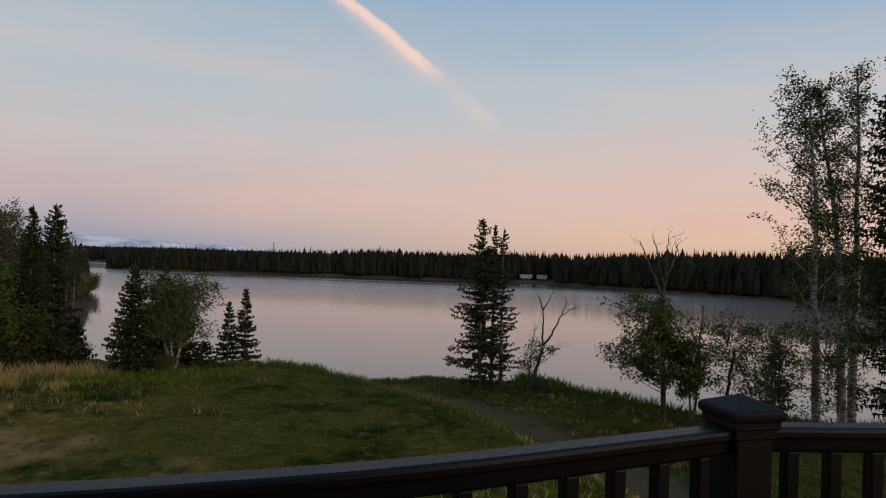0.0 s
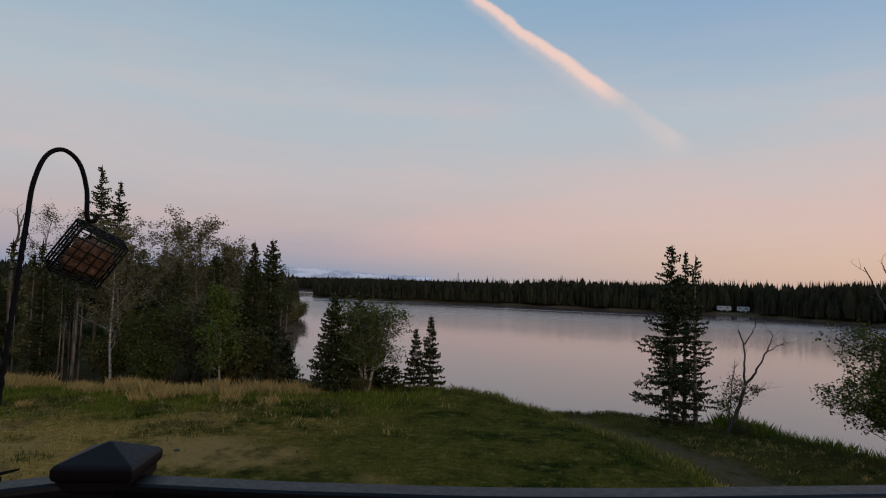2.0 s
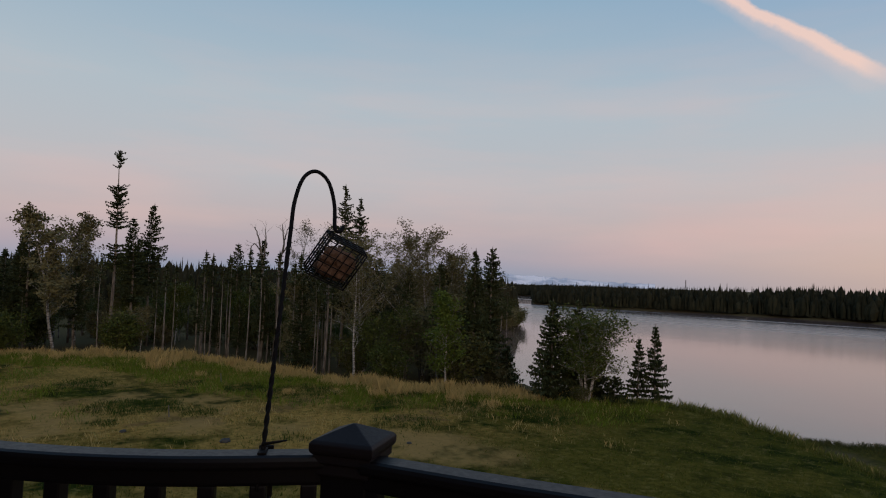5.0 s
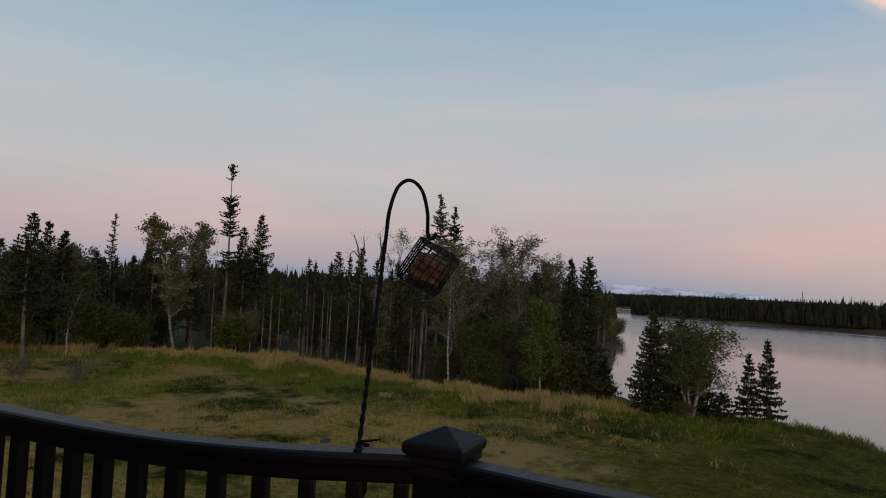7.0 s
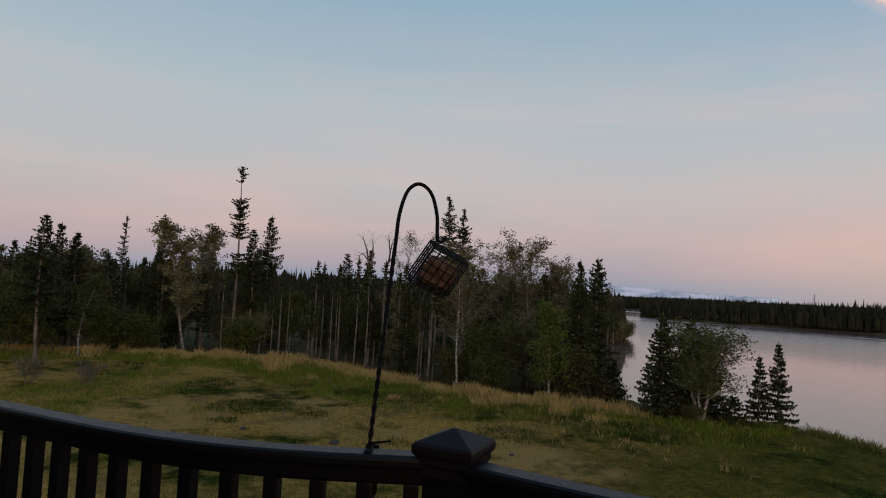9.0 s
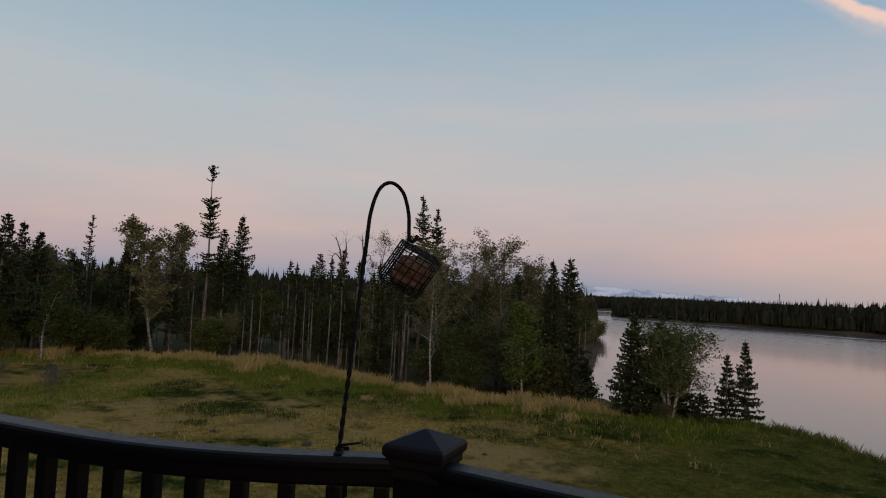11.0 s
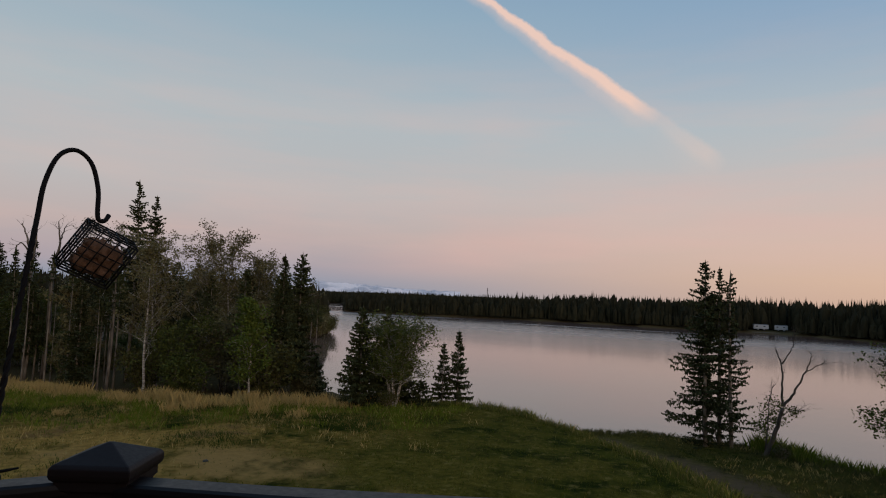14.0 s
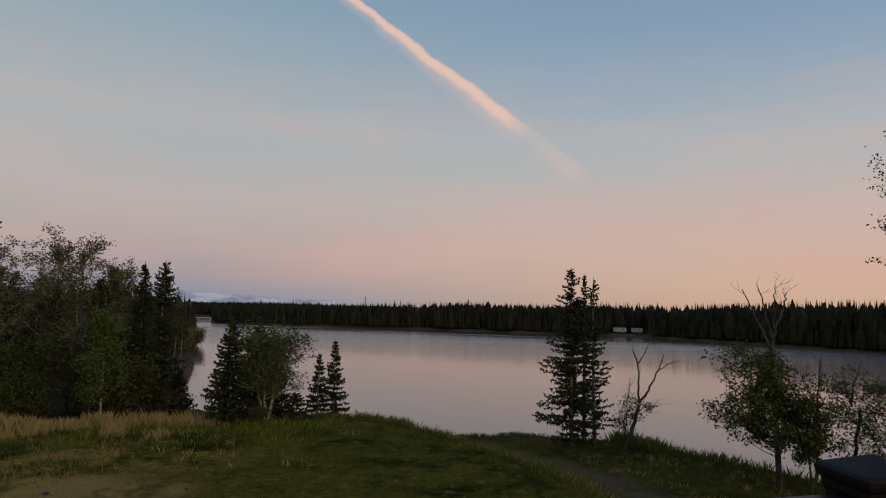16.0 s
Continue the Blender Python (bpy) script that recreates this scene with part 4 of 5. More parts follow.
def far_forest():
    """The woods beyond the lake and behind the near wood: thousands of small ragged conifers."""
    rng = random.Random(9)
    shore = [(-300, 338), (-225, 348), (-178, 275), (-140, 216), (-102, 211), (-61, 219), (-32, 216), (-6, 211), (16, 212), (42, 189), (62, 160), (83, 136), (120, 100), (200, 40)]
    lens = [math.dist(a, b) for a, b in zip(shore, shore[1:])]
    spots = []
    for _ in range(260):
        spots.append((rng.uniform(4, 29), rng.uniform(219.5, 240), rng.uniform(7, 11)))
    while len(spots) < 19000:
        k = rng.choices(range(len(lens)), [n for n in lens])[0]
        (ax, ay), (bx, by) = shore[k], shore[k + 1]
        t, off = rng.random(), 1.5 + 46 * rng.random() ** 1.6
        nx, ny = -(by - ay) / lens[k], (bx - ax) / lens[k]
        x, y = ax + t * (bx - ax) + nx * off, ay + t * (by - ay) + ny * off
        if abs(x - 16.5) < 6.5 and y < 219:
            continue
        h = (8.4 + 2.6 * min(1, max(0, (x + 100) / 170))) * rng.uniform(0.64, 0.95) * (1.14 if rng.random() < 0.02 else 1.0)
        if off < 6:
            h *= rng.uniform(0.35, 0.9)
        h *= 1 + 0.13 * math.exp(-((x + 48) / 34) ** 2) + 0.13 * min(1, max(0, (x - 26) / 20)) + 0.06 * noise.noise(Vector((x * 0.03, y * 0.03, 2)))
        spots.append((x, y, h))
    while len(spots) < 23000:
        az, far = radians(rng.uniform(33.5, 112)), rng.uniform(105, 200)
        spots.append((-far * math.sin(az), far * math.cos(az), rng.uniform(5.5, 10.0)))
    xs, ys = np.array([s[0] for s in spots]), np.array([s[1] for s in spots])
    land = -signed(LAKE, xs, ys)
    zs = height(xs, ys)
    verts, faces = [], []
    for (x, y, h), z, inland in zip(spots, zs, land):
        if inland < 0.5:
            continue
        r = h * rng.uniform(0.05, 0.10)
        turn = rng.uniform(0, 6.28)
        if rng.random() < 0.5:  # round-topped broadleaved tree among the conifers
            i, h2, r2 = len(verts), h * rng.uniform(0.7, 0.97), r * rng.uniform(1.3, 2.2)
            for up, wide in ((0.08, 0.7), (0.4, 1.0), (0.75, 0.8)):
                for s in range(6):
                    a = turn + s * 1.0472 + rng.uniform(-0.3, 0.3)
                    q = r2 * wide * rng.uniform(0.7, 1.25)
                    verts.append((x + q * math.cos(a), y + q * math.sin(a), z + h2 * (up + rng.uniform(-0.07, 0.07))))
            verts.append((x, y, z + h2))
            for k in range(2):
                faces += [(i + k * 6 + s, i + k * 6 + (s + 1) % 6, i + k * 6 + 6 + (s + 1) % 6, i + k * 6 + 6 + s) for s in range(6)]
            faces += [(i + 12 + s, i + 12 + (s + 1) % 6, i + 18) for s in range(6)]
            continue
        for lo, hi, wide in ((0.03, 0.5, 1.0), (0.25, 0.74, 0.78), (0.5, 0.9, 0.5), (0.74, 1.0, 0.28)):
            i = len(verts)
            verts.append((x + rng.uniform(-0.1, 0.1), y + rng.uniform(-0.1, 0.1), z + h * hi))
            for s in range(5):
                a = turn + s * 1.2566 + rng.uniform(-0.4, 0.4)
                q = r * wide * rng.uniform(0.55, 1.25)
                verts.append((x + q * math.cos(a), y + q * math.sin(a), z + h * (lo + rng.uniform(-0.03, 0.05))))
            faces += [(i, i + 1 + s, i + 1 + (s + 1) % 5) for s in range(5)]
    ob = mesh_object("far_forest", verts, faces, NEEDLES_FAR)
    tagged(ob, "dark spruce forest along the far lake shore", "forest", kind="stuff")


far_forest()


def mountains():
    verts, faces = [], []
    n = 160
    for k in range(n + 1):
        az = 22 + 24 * k / n
        el = 0.32 + 0.40 * math.exp(-(((az - 33) / 5) ** 2)) + 1.25 * math.exp(-abs((az - 36.6) / 1.1) ** 1.4) + 0.13 * noise.noise(Vector((az * 1.7, 0, 0))) + 0.06 * noise.noise(Vector((az * 6, 3, 0)))
        d = 3900.0
        a = radians(az)
        for j in range(5):
            f = j / 4
            dd = d - 500 * (1 - f) + 40 * noise.noise(Vector((az * 2, j * 3.1, 7)))
            verts.append((-dd * math.sin(a), dd * math.cos(a), 4.7 - 60 * (1 - f) + dd * math.tan(radians(max(0.02, el * f ** 1.2)))))
    for k in range(n):
        for j in range(4):
            i = k * 5 + j
            faces.append((i, i + 5, i + 6, i + 1))
    ob = mesh_object("backdrop", verts, faces, HAZY_SNOW)
    tagged(ob, "distant snow-covered mountains on the horizon", "mountains", kind="structure")


mountains()


def camper(x, y, long, yaw, label):
    root = new("camper_trailer")
    bm = bmesh.new()
    box(bm, long, 2.2, 1.3, pose(0, 0, 1.15), 0.15)
    part("body", bm, WHITE, root)
    bm = bmesh.new()
    box(bm, long * 0.96, 2.0, 0.12, pose(0, 0, 1.86), 0.03)
    part("roof", bm, ROOF, root)
    for dx in (-0.28, 0.22):
        bm = bmesh.new()
        box(bm, long * 0.14, 0.05, 0.3, pose(dx * long, -1.12, 1.35), 0.02)
        part("window", bm, GLASS_DARK, root)
    for dx in (-0.2, 0.2):
        verts, faces = [], []
        tube(verts, faces, [Vector((dx * long, -1.05, 0.35)), Vector((dx * long, 1.05, 0.35))], [0.35, 0.35], 12)
        wheel = mesh_object("wheel", verts, faces, IRON, root)
        verts, faces = [], []
        tube(verts, faces, [Vector((dx * long, -1.07, 0.35)), Vector((dx * long, -1.04, 0.35))], [0.2, 0.2], 10)
        mesh_object("rim", verts, faces, WHITE, wheel)
    root.matrix_basis = pose(x, y, height_at(x, y), 0, 0, yaw)
    tagged(root, label, "camper", "campers across the lake")


camper(13.6, 216.5, 4.2, 4, "small white camper parked on the far shore")
camper(19.2, 216.0, 3.6, -6, "short white camper parked on the far shore")
bm = bmesh.new()
box(bm, 7.0, 1.4, 0.15, pose(0, 0, 0), 0.03)
dock = part("dock", bm, GREY_BARK)
dock.matrix_basis = pose(14.5, 210.0, WATER_Z + 0.35, 0, 0, 3)
tagged(dock, "low weathered wooden dock on the far shore", "dock")


def mast(x, y, top):
    """A thin lattice mast above the far trees."""
    z = height_at(x, y)
    root = new("radio_mast")
    for k in range(3):
        verts, faces = [], []
        a = k * 2.094
        tube(verts, faces, [Vector((0.5 * math.cos(a), 0.5 * math.sin(a), 0)), Vector((0.12 * math.cos(a), 0.12 * math.sin(a), top - z))], [0.07, 0.05], 4)
        mesh_object("leg", verts, faces, GREY_BARK, root)
    verts, faces = [], []
    n = 14
    for i in range(n):
        f, g = i / n, (i + 1) / n
        for k in range(3):
            a, b = k * 2.094, (k + 1) * 2.094
            r, q = 0.5 - 0.38 * f, 0.5 - 0.38 * g
            tube(verts, faces, [Vector((r * math.cos(a), r * math.sin(a), f * (top - z))), Vector((q * math.cos(b), q * math.sin(b), g * (top - z)))], [0.03, 0.03], 3)
    mesh_object("lattice", verts, faces, GREY_BARK, root)
    root.matrix_basis = pose(x, y, z)
    tagged(root, "thin steel lattice mast above the far forest", "mast")


mast(-87.5, 247.0, 8.2)


# ---------------------------------------------------------------- grass
def tufts(name, mat, spots, tall, wide, blades, lean, seed, label, fan=0.45):
    """Blades in small tufts: spots is an array of x, y; tall, an array of heights."""
    rng = np.random.default_rng(seed)
    n = len(spots)
    x, y = np.repeat(spots[:, 0], blades), np.repeat(spots[:, 1], blades)
    h = np.repeat(tall, blades) * rng.uniform(0.55, 1.15, n * blades)
    spread = np.repeat(tall, blades) * fan
    bx, by = x + rng.normal(0, 1, n * blades) * spread, y + rng.normal(0, 1, n * blades) * spread
    z = np.repeat(height(spots[:, 0], spots[:, 1]), blades) - 0.03
    a, t = rng.uniform(0, 2 * np.pi, n * blades), rng.uniform(0, 2 * np.pi, n * blades)
    w = wide * rng.uniform(0.6, 1.4, n * blades)
    dx, dy = np.cos(a) * w, np.sin(a) * w
    l = lean * h * rng.uniform(0.1, 1.0, n * blades)
    lx, ly = np.cos(t) * l, np.sin(t) * l
    verts = np.stack([np.stack([bx - dx, by - dy, z], -1), np.stack([bx + dx, by + dy, z], -1),
                      np.stack([bx + 0.4 * lx + 0.7 * dx, by + 0.4 * ly + 0.7 * dy, z + 0.6 * h], -1), np.stack([bx + lx, by + ly, z + h], -1)], 1).reshape(-1, 3)
    i = np.arange(n * blades)[:, None] * 4
    faces = np.concatenate([i + [0, 1, 2], i + [0, 2, 3]])
    ob = mesh_object(name, verts, faces, mat)
    tagged(ob, label, "grass", kind="stuff")


def scatter(n, seed, keep, az=(-40, 100), far=(4.5, 46)):
    """Spots spread over the ground ahead, thinned by keep(x, y, lawn, inland)."""
    rng = np.random.default_rng(seed)
    a, r = np.radians(rng.uniform(*az, n)), np.sqrt(rng.uniform(far[0] ** 2, far[1] ** 2, n))
    x, y = -r * np.sin(a), r * np.cos(a)
    p = keep(x, y, signed(LAWN, x, y), -signed(LAKE, x, y)) * ease((line_far(PATH_LINE, x, y) - 0.55 + 0.35 * wavy(3 * x, 3 * y)) / 1.0) * (1 - 0.85 * trodden(x, y))
    k = rng.random(n) < p
    return np.stack([x[k], y[k]], -1)


def mottle(x, y, s, seed):
    return np.array([noise.noise(Vector((a * s, b * s, seed))) for a, b in zip(x, y)]) * 0.5 + 0.5


def grass():
    rng = np.random.default_rng(3)
    # short lawn, thin where it is worn
    lawn = scatter(240000, 1, lambda x, y, l, s: (l > -0.5) * np.clip(0.35 + 1.3 * (wavy(0.5 * x + 3, 0.5 * y) * 0.5 + 0.5), 0.15, 1) * (1 - 0.85 * ease((-8 - x) / 6) * ease((20 - y) / 8) * ease((2.6 * wavy(0.55 * x + 1, 0.7 * y) + 0.9) / 1.2)) * ease((np.hypot(x, y) - 9.5) / 4))
    tufts("lawn_grass", GRASS, lawn, rng.uniform(0.04, 0.12, len(lawn)), 0.006, 3, 0.8, 11, "short rough lawn grass, green and yellowing")
    # lusher clumps
    lush = scatter(130000, 2, lambda x, y, l, s: (l > 0) * np.maximum(ease((wavy(0.7 * x, 0.7 * y + 5) - 0.35) / 0.3) * 0.5, 0.95 * ease((2.6 - np.abs(l - 3.2) + 1.2 * wavy(0.8 * x, 0.8 * y)) / 1.2) * (x < -9)) * (1 - greener(x, y)))
    tufts("lush_grass", LUSH, lush, rng.uniform(0.12, 0.30, len(lush)), 0.006, 6, 0.6, 12, "taller lush green grass clumps on the lawn")
    dark = scatter(120000, 41, lambda x, y, l, s: greener(x, y))
    tufts("dark_grass", DARK_GRASS, dark, rng.uniform(0.08, 0.22, len(dark)), 0.006, 6, 0.6, 42, "patches of dark green grass on the worn lawn")
    straws = scatter(26000, 9, lambda x, y, l, s: (l > 0.5) * ease((wavy(1.1 * x + 2, 1.4 * y) - 0.2) / 0.4) * 0.6)
    tufts("lawn_straw", GRASS_DRY, straws, rng.uniform(0.08, 0.26, len(straws)), 0.004, 6, 0.6, 18, "pale straw tufts scattered over the lawn")
    # tall dry grass along the wood's edge
    band = scatter(200000, 4, lambda x, y, l, s: ease((2.1 - np.abs(l + 0.3)) / 1.3) * ease((-12.6 - x) / 1.5) * (s > 0.8) * np.clip(-0.55 + 1.9 * (wavy(1.9 * x, 1.7 * y) * 0.5 + 0.5), 0.05, 1))
    tufts("tall_dry_grass", GRASS_DRY, band, rng.uniform(0.08, 0.36, len(band)) * (0.35 + 0.95 * (wavy(1.9 * band[:, 0], 1.7 * band[:, 1]) * 0.5 + 0.5)), 0.0026, 13, 0.45, 13, "tall straw-coloured dry grass along the wood's edge", fan=0.7)
    # clumps of tall straw, each of its own height
    heads = scatter(9000, 21, lambda x, y, l, s: np.maximum(ease((1.5 - np.abs(l - 0.5)) / 0.8), 0.10 * ease((4.5 - l) / 2) * (l > 0)) * ease((-12.2 - x) / 1.0) * (s > 0.8) * 0.6)
    per = rng.integers(14, 40, len(heads))
    tall = np.repeat(rng.uniform(0.18, 0.62, len(heads)), per)
    spots = np.repeat(heads, per, axis=0) + rng.normal(0, 1, (per.sum(), 2)) * np.repeat(rng.uniform(0.10, 0.30, len(heads)), per)[:, None]
    tufts("straw_clumps", GRASS_DRY, spots, tall * rng.uniform(0.5, 1.1, len(tall)), 0.0026, 10, 0.42, 22, "ragged clumps of pale dry grass at the wood's edge", fan=0.12)
    fringe = scatter(60000, 5, lambda x, y, l, s: ease((1.6 - np.abs(l)) / 1.0) * (s > 0.5) * (x < 3))
    tufts("edge_grass", WEEDS, fringe, rng.uniform(0.08, 0.34, len(fringe)) * (0.5 + 0.8 * (wavy(2.1 * fringe[:, 0], 2.0 * fringe[:, 1]) * 0.5 + 0.5)), 0.007, 6, 0.5, 14, "mixed green and straw grass on the lawn's edge")
    verge = scatter(60000, 31, lambda x, y, l, s: ease((1.0 - np.abs(l + 0.1)) / 0.6) * (x > -13) * (x < 0.5) * (y > 17) * np.clip(0.15 + 1.1 * (wavy(2.3 * x, 2.1 * y) * 0.5 + 0.5), 0, 1), az=(-5, 40), far=(16, 36))
    tufts("verge_weeds", WEEDS, verge, rng.uniform(0.14, 0.42, len(verge)) * (0.5 + 0.8 * (wavy(2.3 * verge[:, 0], 2.1 * verge[:, 1]) * 0.5 + 0.5)), 0.007, 6, 0.6, 32, "low ragged weeds where the lawn meets the lake bank", fan=0.35)
    # pale grass along the crest by the path
    crest = scatter(80000, 6, lambda x, y, l, s: ease((0.7 - np.abs(l + 0.5)) / 0.5) * (x > -6) * (y < 25) * 0.95, az=(-40, 25))
    tufts("crest_grass", GRASS_DRY, crest, rng.uniform(0.10, 0.26, len(crest)), 0.005, 6, 0.6, 15, "pale dry grass along the lawn's crest")
    # weeds on the bank
    bank = scatter(110000, 7, lambda x, y, l, s: (l < -1.2) * (s > 0.2) * (x > -13) * np.clip(0.3 + 0.9 * (wavy(1.1 * x, y) * 0.5 + 0.5), 0, 1) * (0.35 + 0.65 * ease((4.5 - s) / 2)), az=(-42, 30), far=(16, 36))
    tufts("bank_weeds", UNDERSTORY, bank, rng.uniform(0.06, 0.24, len(bank)), 0.0045, 7, 0.8, 16, "leafy green weeds and grass on the lake bank")
    rank = scatter(60000, 10, lambda x, y, l, s: (l < -1.6) * (s > 0.3) * ease((3.4 - s) / 1.2) * (x > 1.5) * np.clip(-0.1 + 1.5 * (wavy(1.6 * x, 1.6 * y) * 0.5 + 0.5), 0, 1), az=(-42, 10), far=(18, 36))
    tufts("rank_weeds", LUSH, rank, rng.uniform(0.25, 0.7, len(rank)) * (0.6 + 0.5 * (wavy(1.6 * rank[:, 0], 1.6 * rank[:, 1]) * 0.5 + 0.5)), 0.006, 8, 0.5, 19, "tall rank green weeds along the lake bank", fan=0.3)
    straw = scatter(4500, 8, lambda x, y, l, s: (l < -1.2) * (s > 0.6) * (x > -13) * ease((wavy(x + 4, 1.3 * y) - 0.15) / 0.3), az=(-42, 30), far=(16, 36))
    tufts("bank_straw", GRASS_DRY, straw, rng.uniform(0.06, 0.22, len(straw)), 0.0022, 12, 0.7, 17, "dry straw tufts on the lake bank")


grass()


# ---------------------------------------------------------------- odds and ends on the ground
def fallen_log(x, y, long, yaw, r, label):
    z = height_at(x, y)
    verts, faces = [], []
    pts = [Vector((long * (k / 6 - 0.5), 0.04 * math.sin(k * 1.7), r * 0.7 + 0.02 * math.sin(k * 2.3))) for k in range(7)]
    tube(verts, faces, pts, [r * (1 - 0.07 * k) for k in range(7)], 8)
    for k, sgn in ((2, 1), (4, -1), (5, 1)):
        tube(verts, faces, [pts[k], pts[k] + Vector((0.12, sgn * 0.12, 0.16)), pts[k] + Vector((0.2, sgn * 0.2, 0.34))], [0.02, 0.015, 0.006], 4)
    ob = mesh_object("fallen_log", verts, faces, LOGWOOD, smooth=True)
    ob.matrix_basis = pose(x, y, z, 0, 0, yaw)
    tagged(ob, label, "log", "fallen logs")


fallen_log(-38.5, 13.2, 4.5, 68, 0.14, "fallen grey trunk lying at the wood's edge")
fallen_log(-37.6, 15.6, 3.0, 55, 0.10, "thin fallen branchy trunk at the wood's edge")
fallen_log(-31.6, 18.6, 2.6, 30, 0.10, "weathered fallen trunk in dry grass")
fallen_log(-24.6, 19.4, 2.2, 12, 0.08, "short fallen branch in dry grass")


def twig_bush(x, y, h, seed, label, mat, leaves, leaf_mat):
    trunk, crown = broadleaf_meshes(h, seed, stems=7, rad=h * 0.5, leaves=leaves, low=0.05, start=0.15, limbs=26, leaf=0.03, cluster=0.06, splay=0.55, radius=0.014)
    tree_object("bush", trunk, crown, mat, leaf_mat, (x, y, height_at(x, y) - 0.03), label, "bush", crown_name="leaves")


twig_bush(-28.6, 5.0, 1.2, 301, "leafless reddish twig bush on the lawn", GREY_BARK, 300, LEAVES_DULL)
twig_bush(-30.2, 3.2, 1.5, 302, "sparse budding bush on the lawn's edge", GREY_BARK, 700, UNDERSTORY)
twig_bush(-12.0, 22.3, 0.7, 303, "dark low bush at the foot of the birch clump", SPRUCE_BARK, 2600, UNDERSTORY)
twig_bush(2.4, 27.6, 0.6, 305, "low leafy bush at a dead tree's foot", SPRUCE_BARK, 1500, UNDERSTORY)


def stake(x, y, h):
    bm = bmesh.new()
    box(bm, 0.035, 0.02, h, pose(0, 0, h / 2 - 0.05), 0.003)
    ob = part("stake", bm, LOGWOOD)
    ob.matrix_basis = pose(x, y, height_at(x, y), 4, -3, 30)
    tagged(ob, "short pale wooden stake in the lawn", "stake", "lawn stakes")


stake(-19.6, 9.4, 0.42)
stake(-24.6, 14.0, 0.5)


def clod(x, y, r, seed):
    bm = bmesh.new()
    bmesh.ops.create_icosphere(bm, subdivisions=3, radius=r)
    for v in bm.verts:
        v.co *= 1 + 0.35 * noise.noise(v.co * (2.2 / r) + Vector((seed, 0, 0)))
        v.co.z *= 0.55
    ob = part("stone", bm, ROCK, smooth=True)
    ob.matrix_basis = pose(x, y, height_at(x, y) + 0.2 * r)
    tagged(ob, "dark rough stone lying in the grass", "stone", "lawn stones")


for k, (x, y, r) in enumerate(((-15.8, 9.2, 0.14), (-18.6, 7.6, 0.09), (-12.4, 13.0, 0.07))):
    clod(x, y, r, 20 + k)


# ---------------------------------------------------------------- deck
RAIL_TOP = 4.30


def sweep(bm, line, profile):
    """Sweeps a closed profile of (across, z) pairs along a level line."""
    rings = []
    for k, p in enumerate(line):
        a, b = line[max(0, k - 1)], line[min(len(line) - 1, k + 1)]
        d = (b - a).normalized()
        side = Vector((d.y, -d.x, 0))
        rings.append([bm.verts.new(p + side * u + Vector((0, 0, w))) for u, w in profile])
    n = len(profile)
    for r, s in zip(rings, rings[1:]):
        for k in range(n):
            bm.faces.new((r[k], r[(k + 1) % n], s[(k + 1) % n], s[k]))
    bm.faces.new(rings[0][::-1])
    bm.faces.new(rings[-1])
    bmesh.ops.recalc_face_normals(bm, faces=bm.faces)


TOP_PROFILE = [(-0.026, 0), (0.026, 0), (0.033, -0.004), (0.036, -0.012), (0.036, -0.024), (0.031, -0.031), (0.024, -0.033), (0.022, -0.062), (0.018, -0.070),
               (-0.018, -0.070), (-0.022, -0.062), (-0.024, -0.033), (-0.031, -0.031), (-0.036, -0.024), (-0.036, -0.012), (-0.033, -0.004)]
LOW_PROFILE = [(-0.022, 0), (0.022, 0), (0.026, -0.008), (0.026, -0.045), (0.020, -0.052), (-0.020, -0.052), (-0.026, -0.045), (-0.026, -0.008)]


def railing(points, first, pitch, label):
    root = new("deck_railing")
    root.location = (points[0][0], points[0][1], 3.25)
    line = catmull([(x - points[0][0], y - points[0][1], RAIL_TOP - 3.25) for x, y in points], 10)
    bm = bmesh.new()
    sweep(bm, line, TOP_PROFILE)
    part("top_rail", bm, RAIL, root, smooth=False)
    bm = bmesh.new()
    sweep(bm, [p - Vector((0, 0, 0.90)) for p in line], LOW_PROFILE)
    part("bottom_rail", bm, RAIL, root)
    bm = bmesh.new()
    box(bm, 0.036, 0.036, 0.80, Matrix.Identity(4), 0.004)
    me = bpy.data.meshes.new("baluster")
    bm.to_mesh(me)
    bm.free()
    me.materials.append(RAIL)
    walked, nxt = 0.0, first
    for a, b in zip(line, line[1:]):
        seg = (b - a).length
        while nxt <= walked + seg:
            p = a.lerp(b, (nxt - walked) / seg)
            ob = new("baluster", me)
            ob.parent = root
            ob.matrix_basis = Matrix.Translation(p - Vector((0, 0, 0.47))) @ Matrix.Rotation(math.atan2(b.y - a.y, b.x - a.x), 4, "Z")
            nxt += pitch
        walked += seg
    tagged(root, label, "railing", "deck railings")
    return root


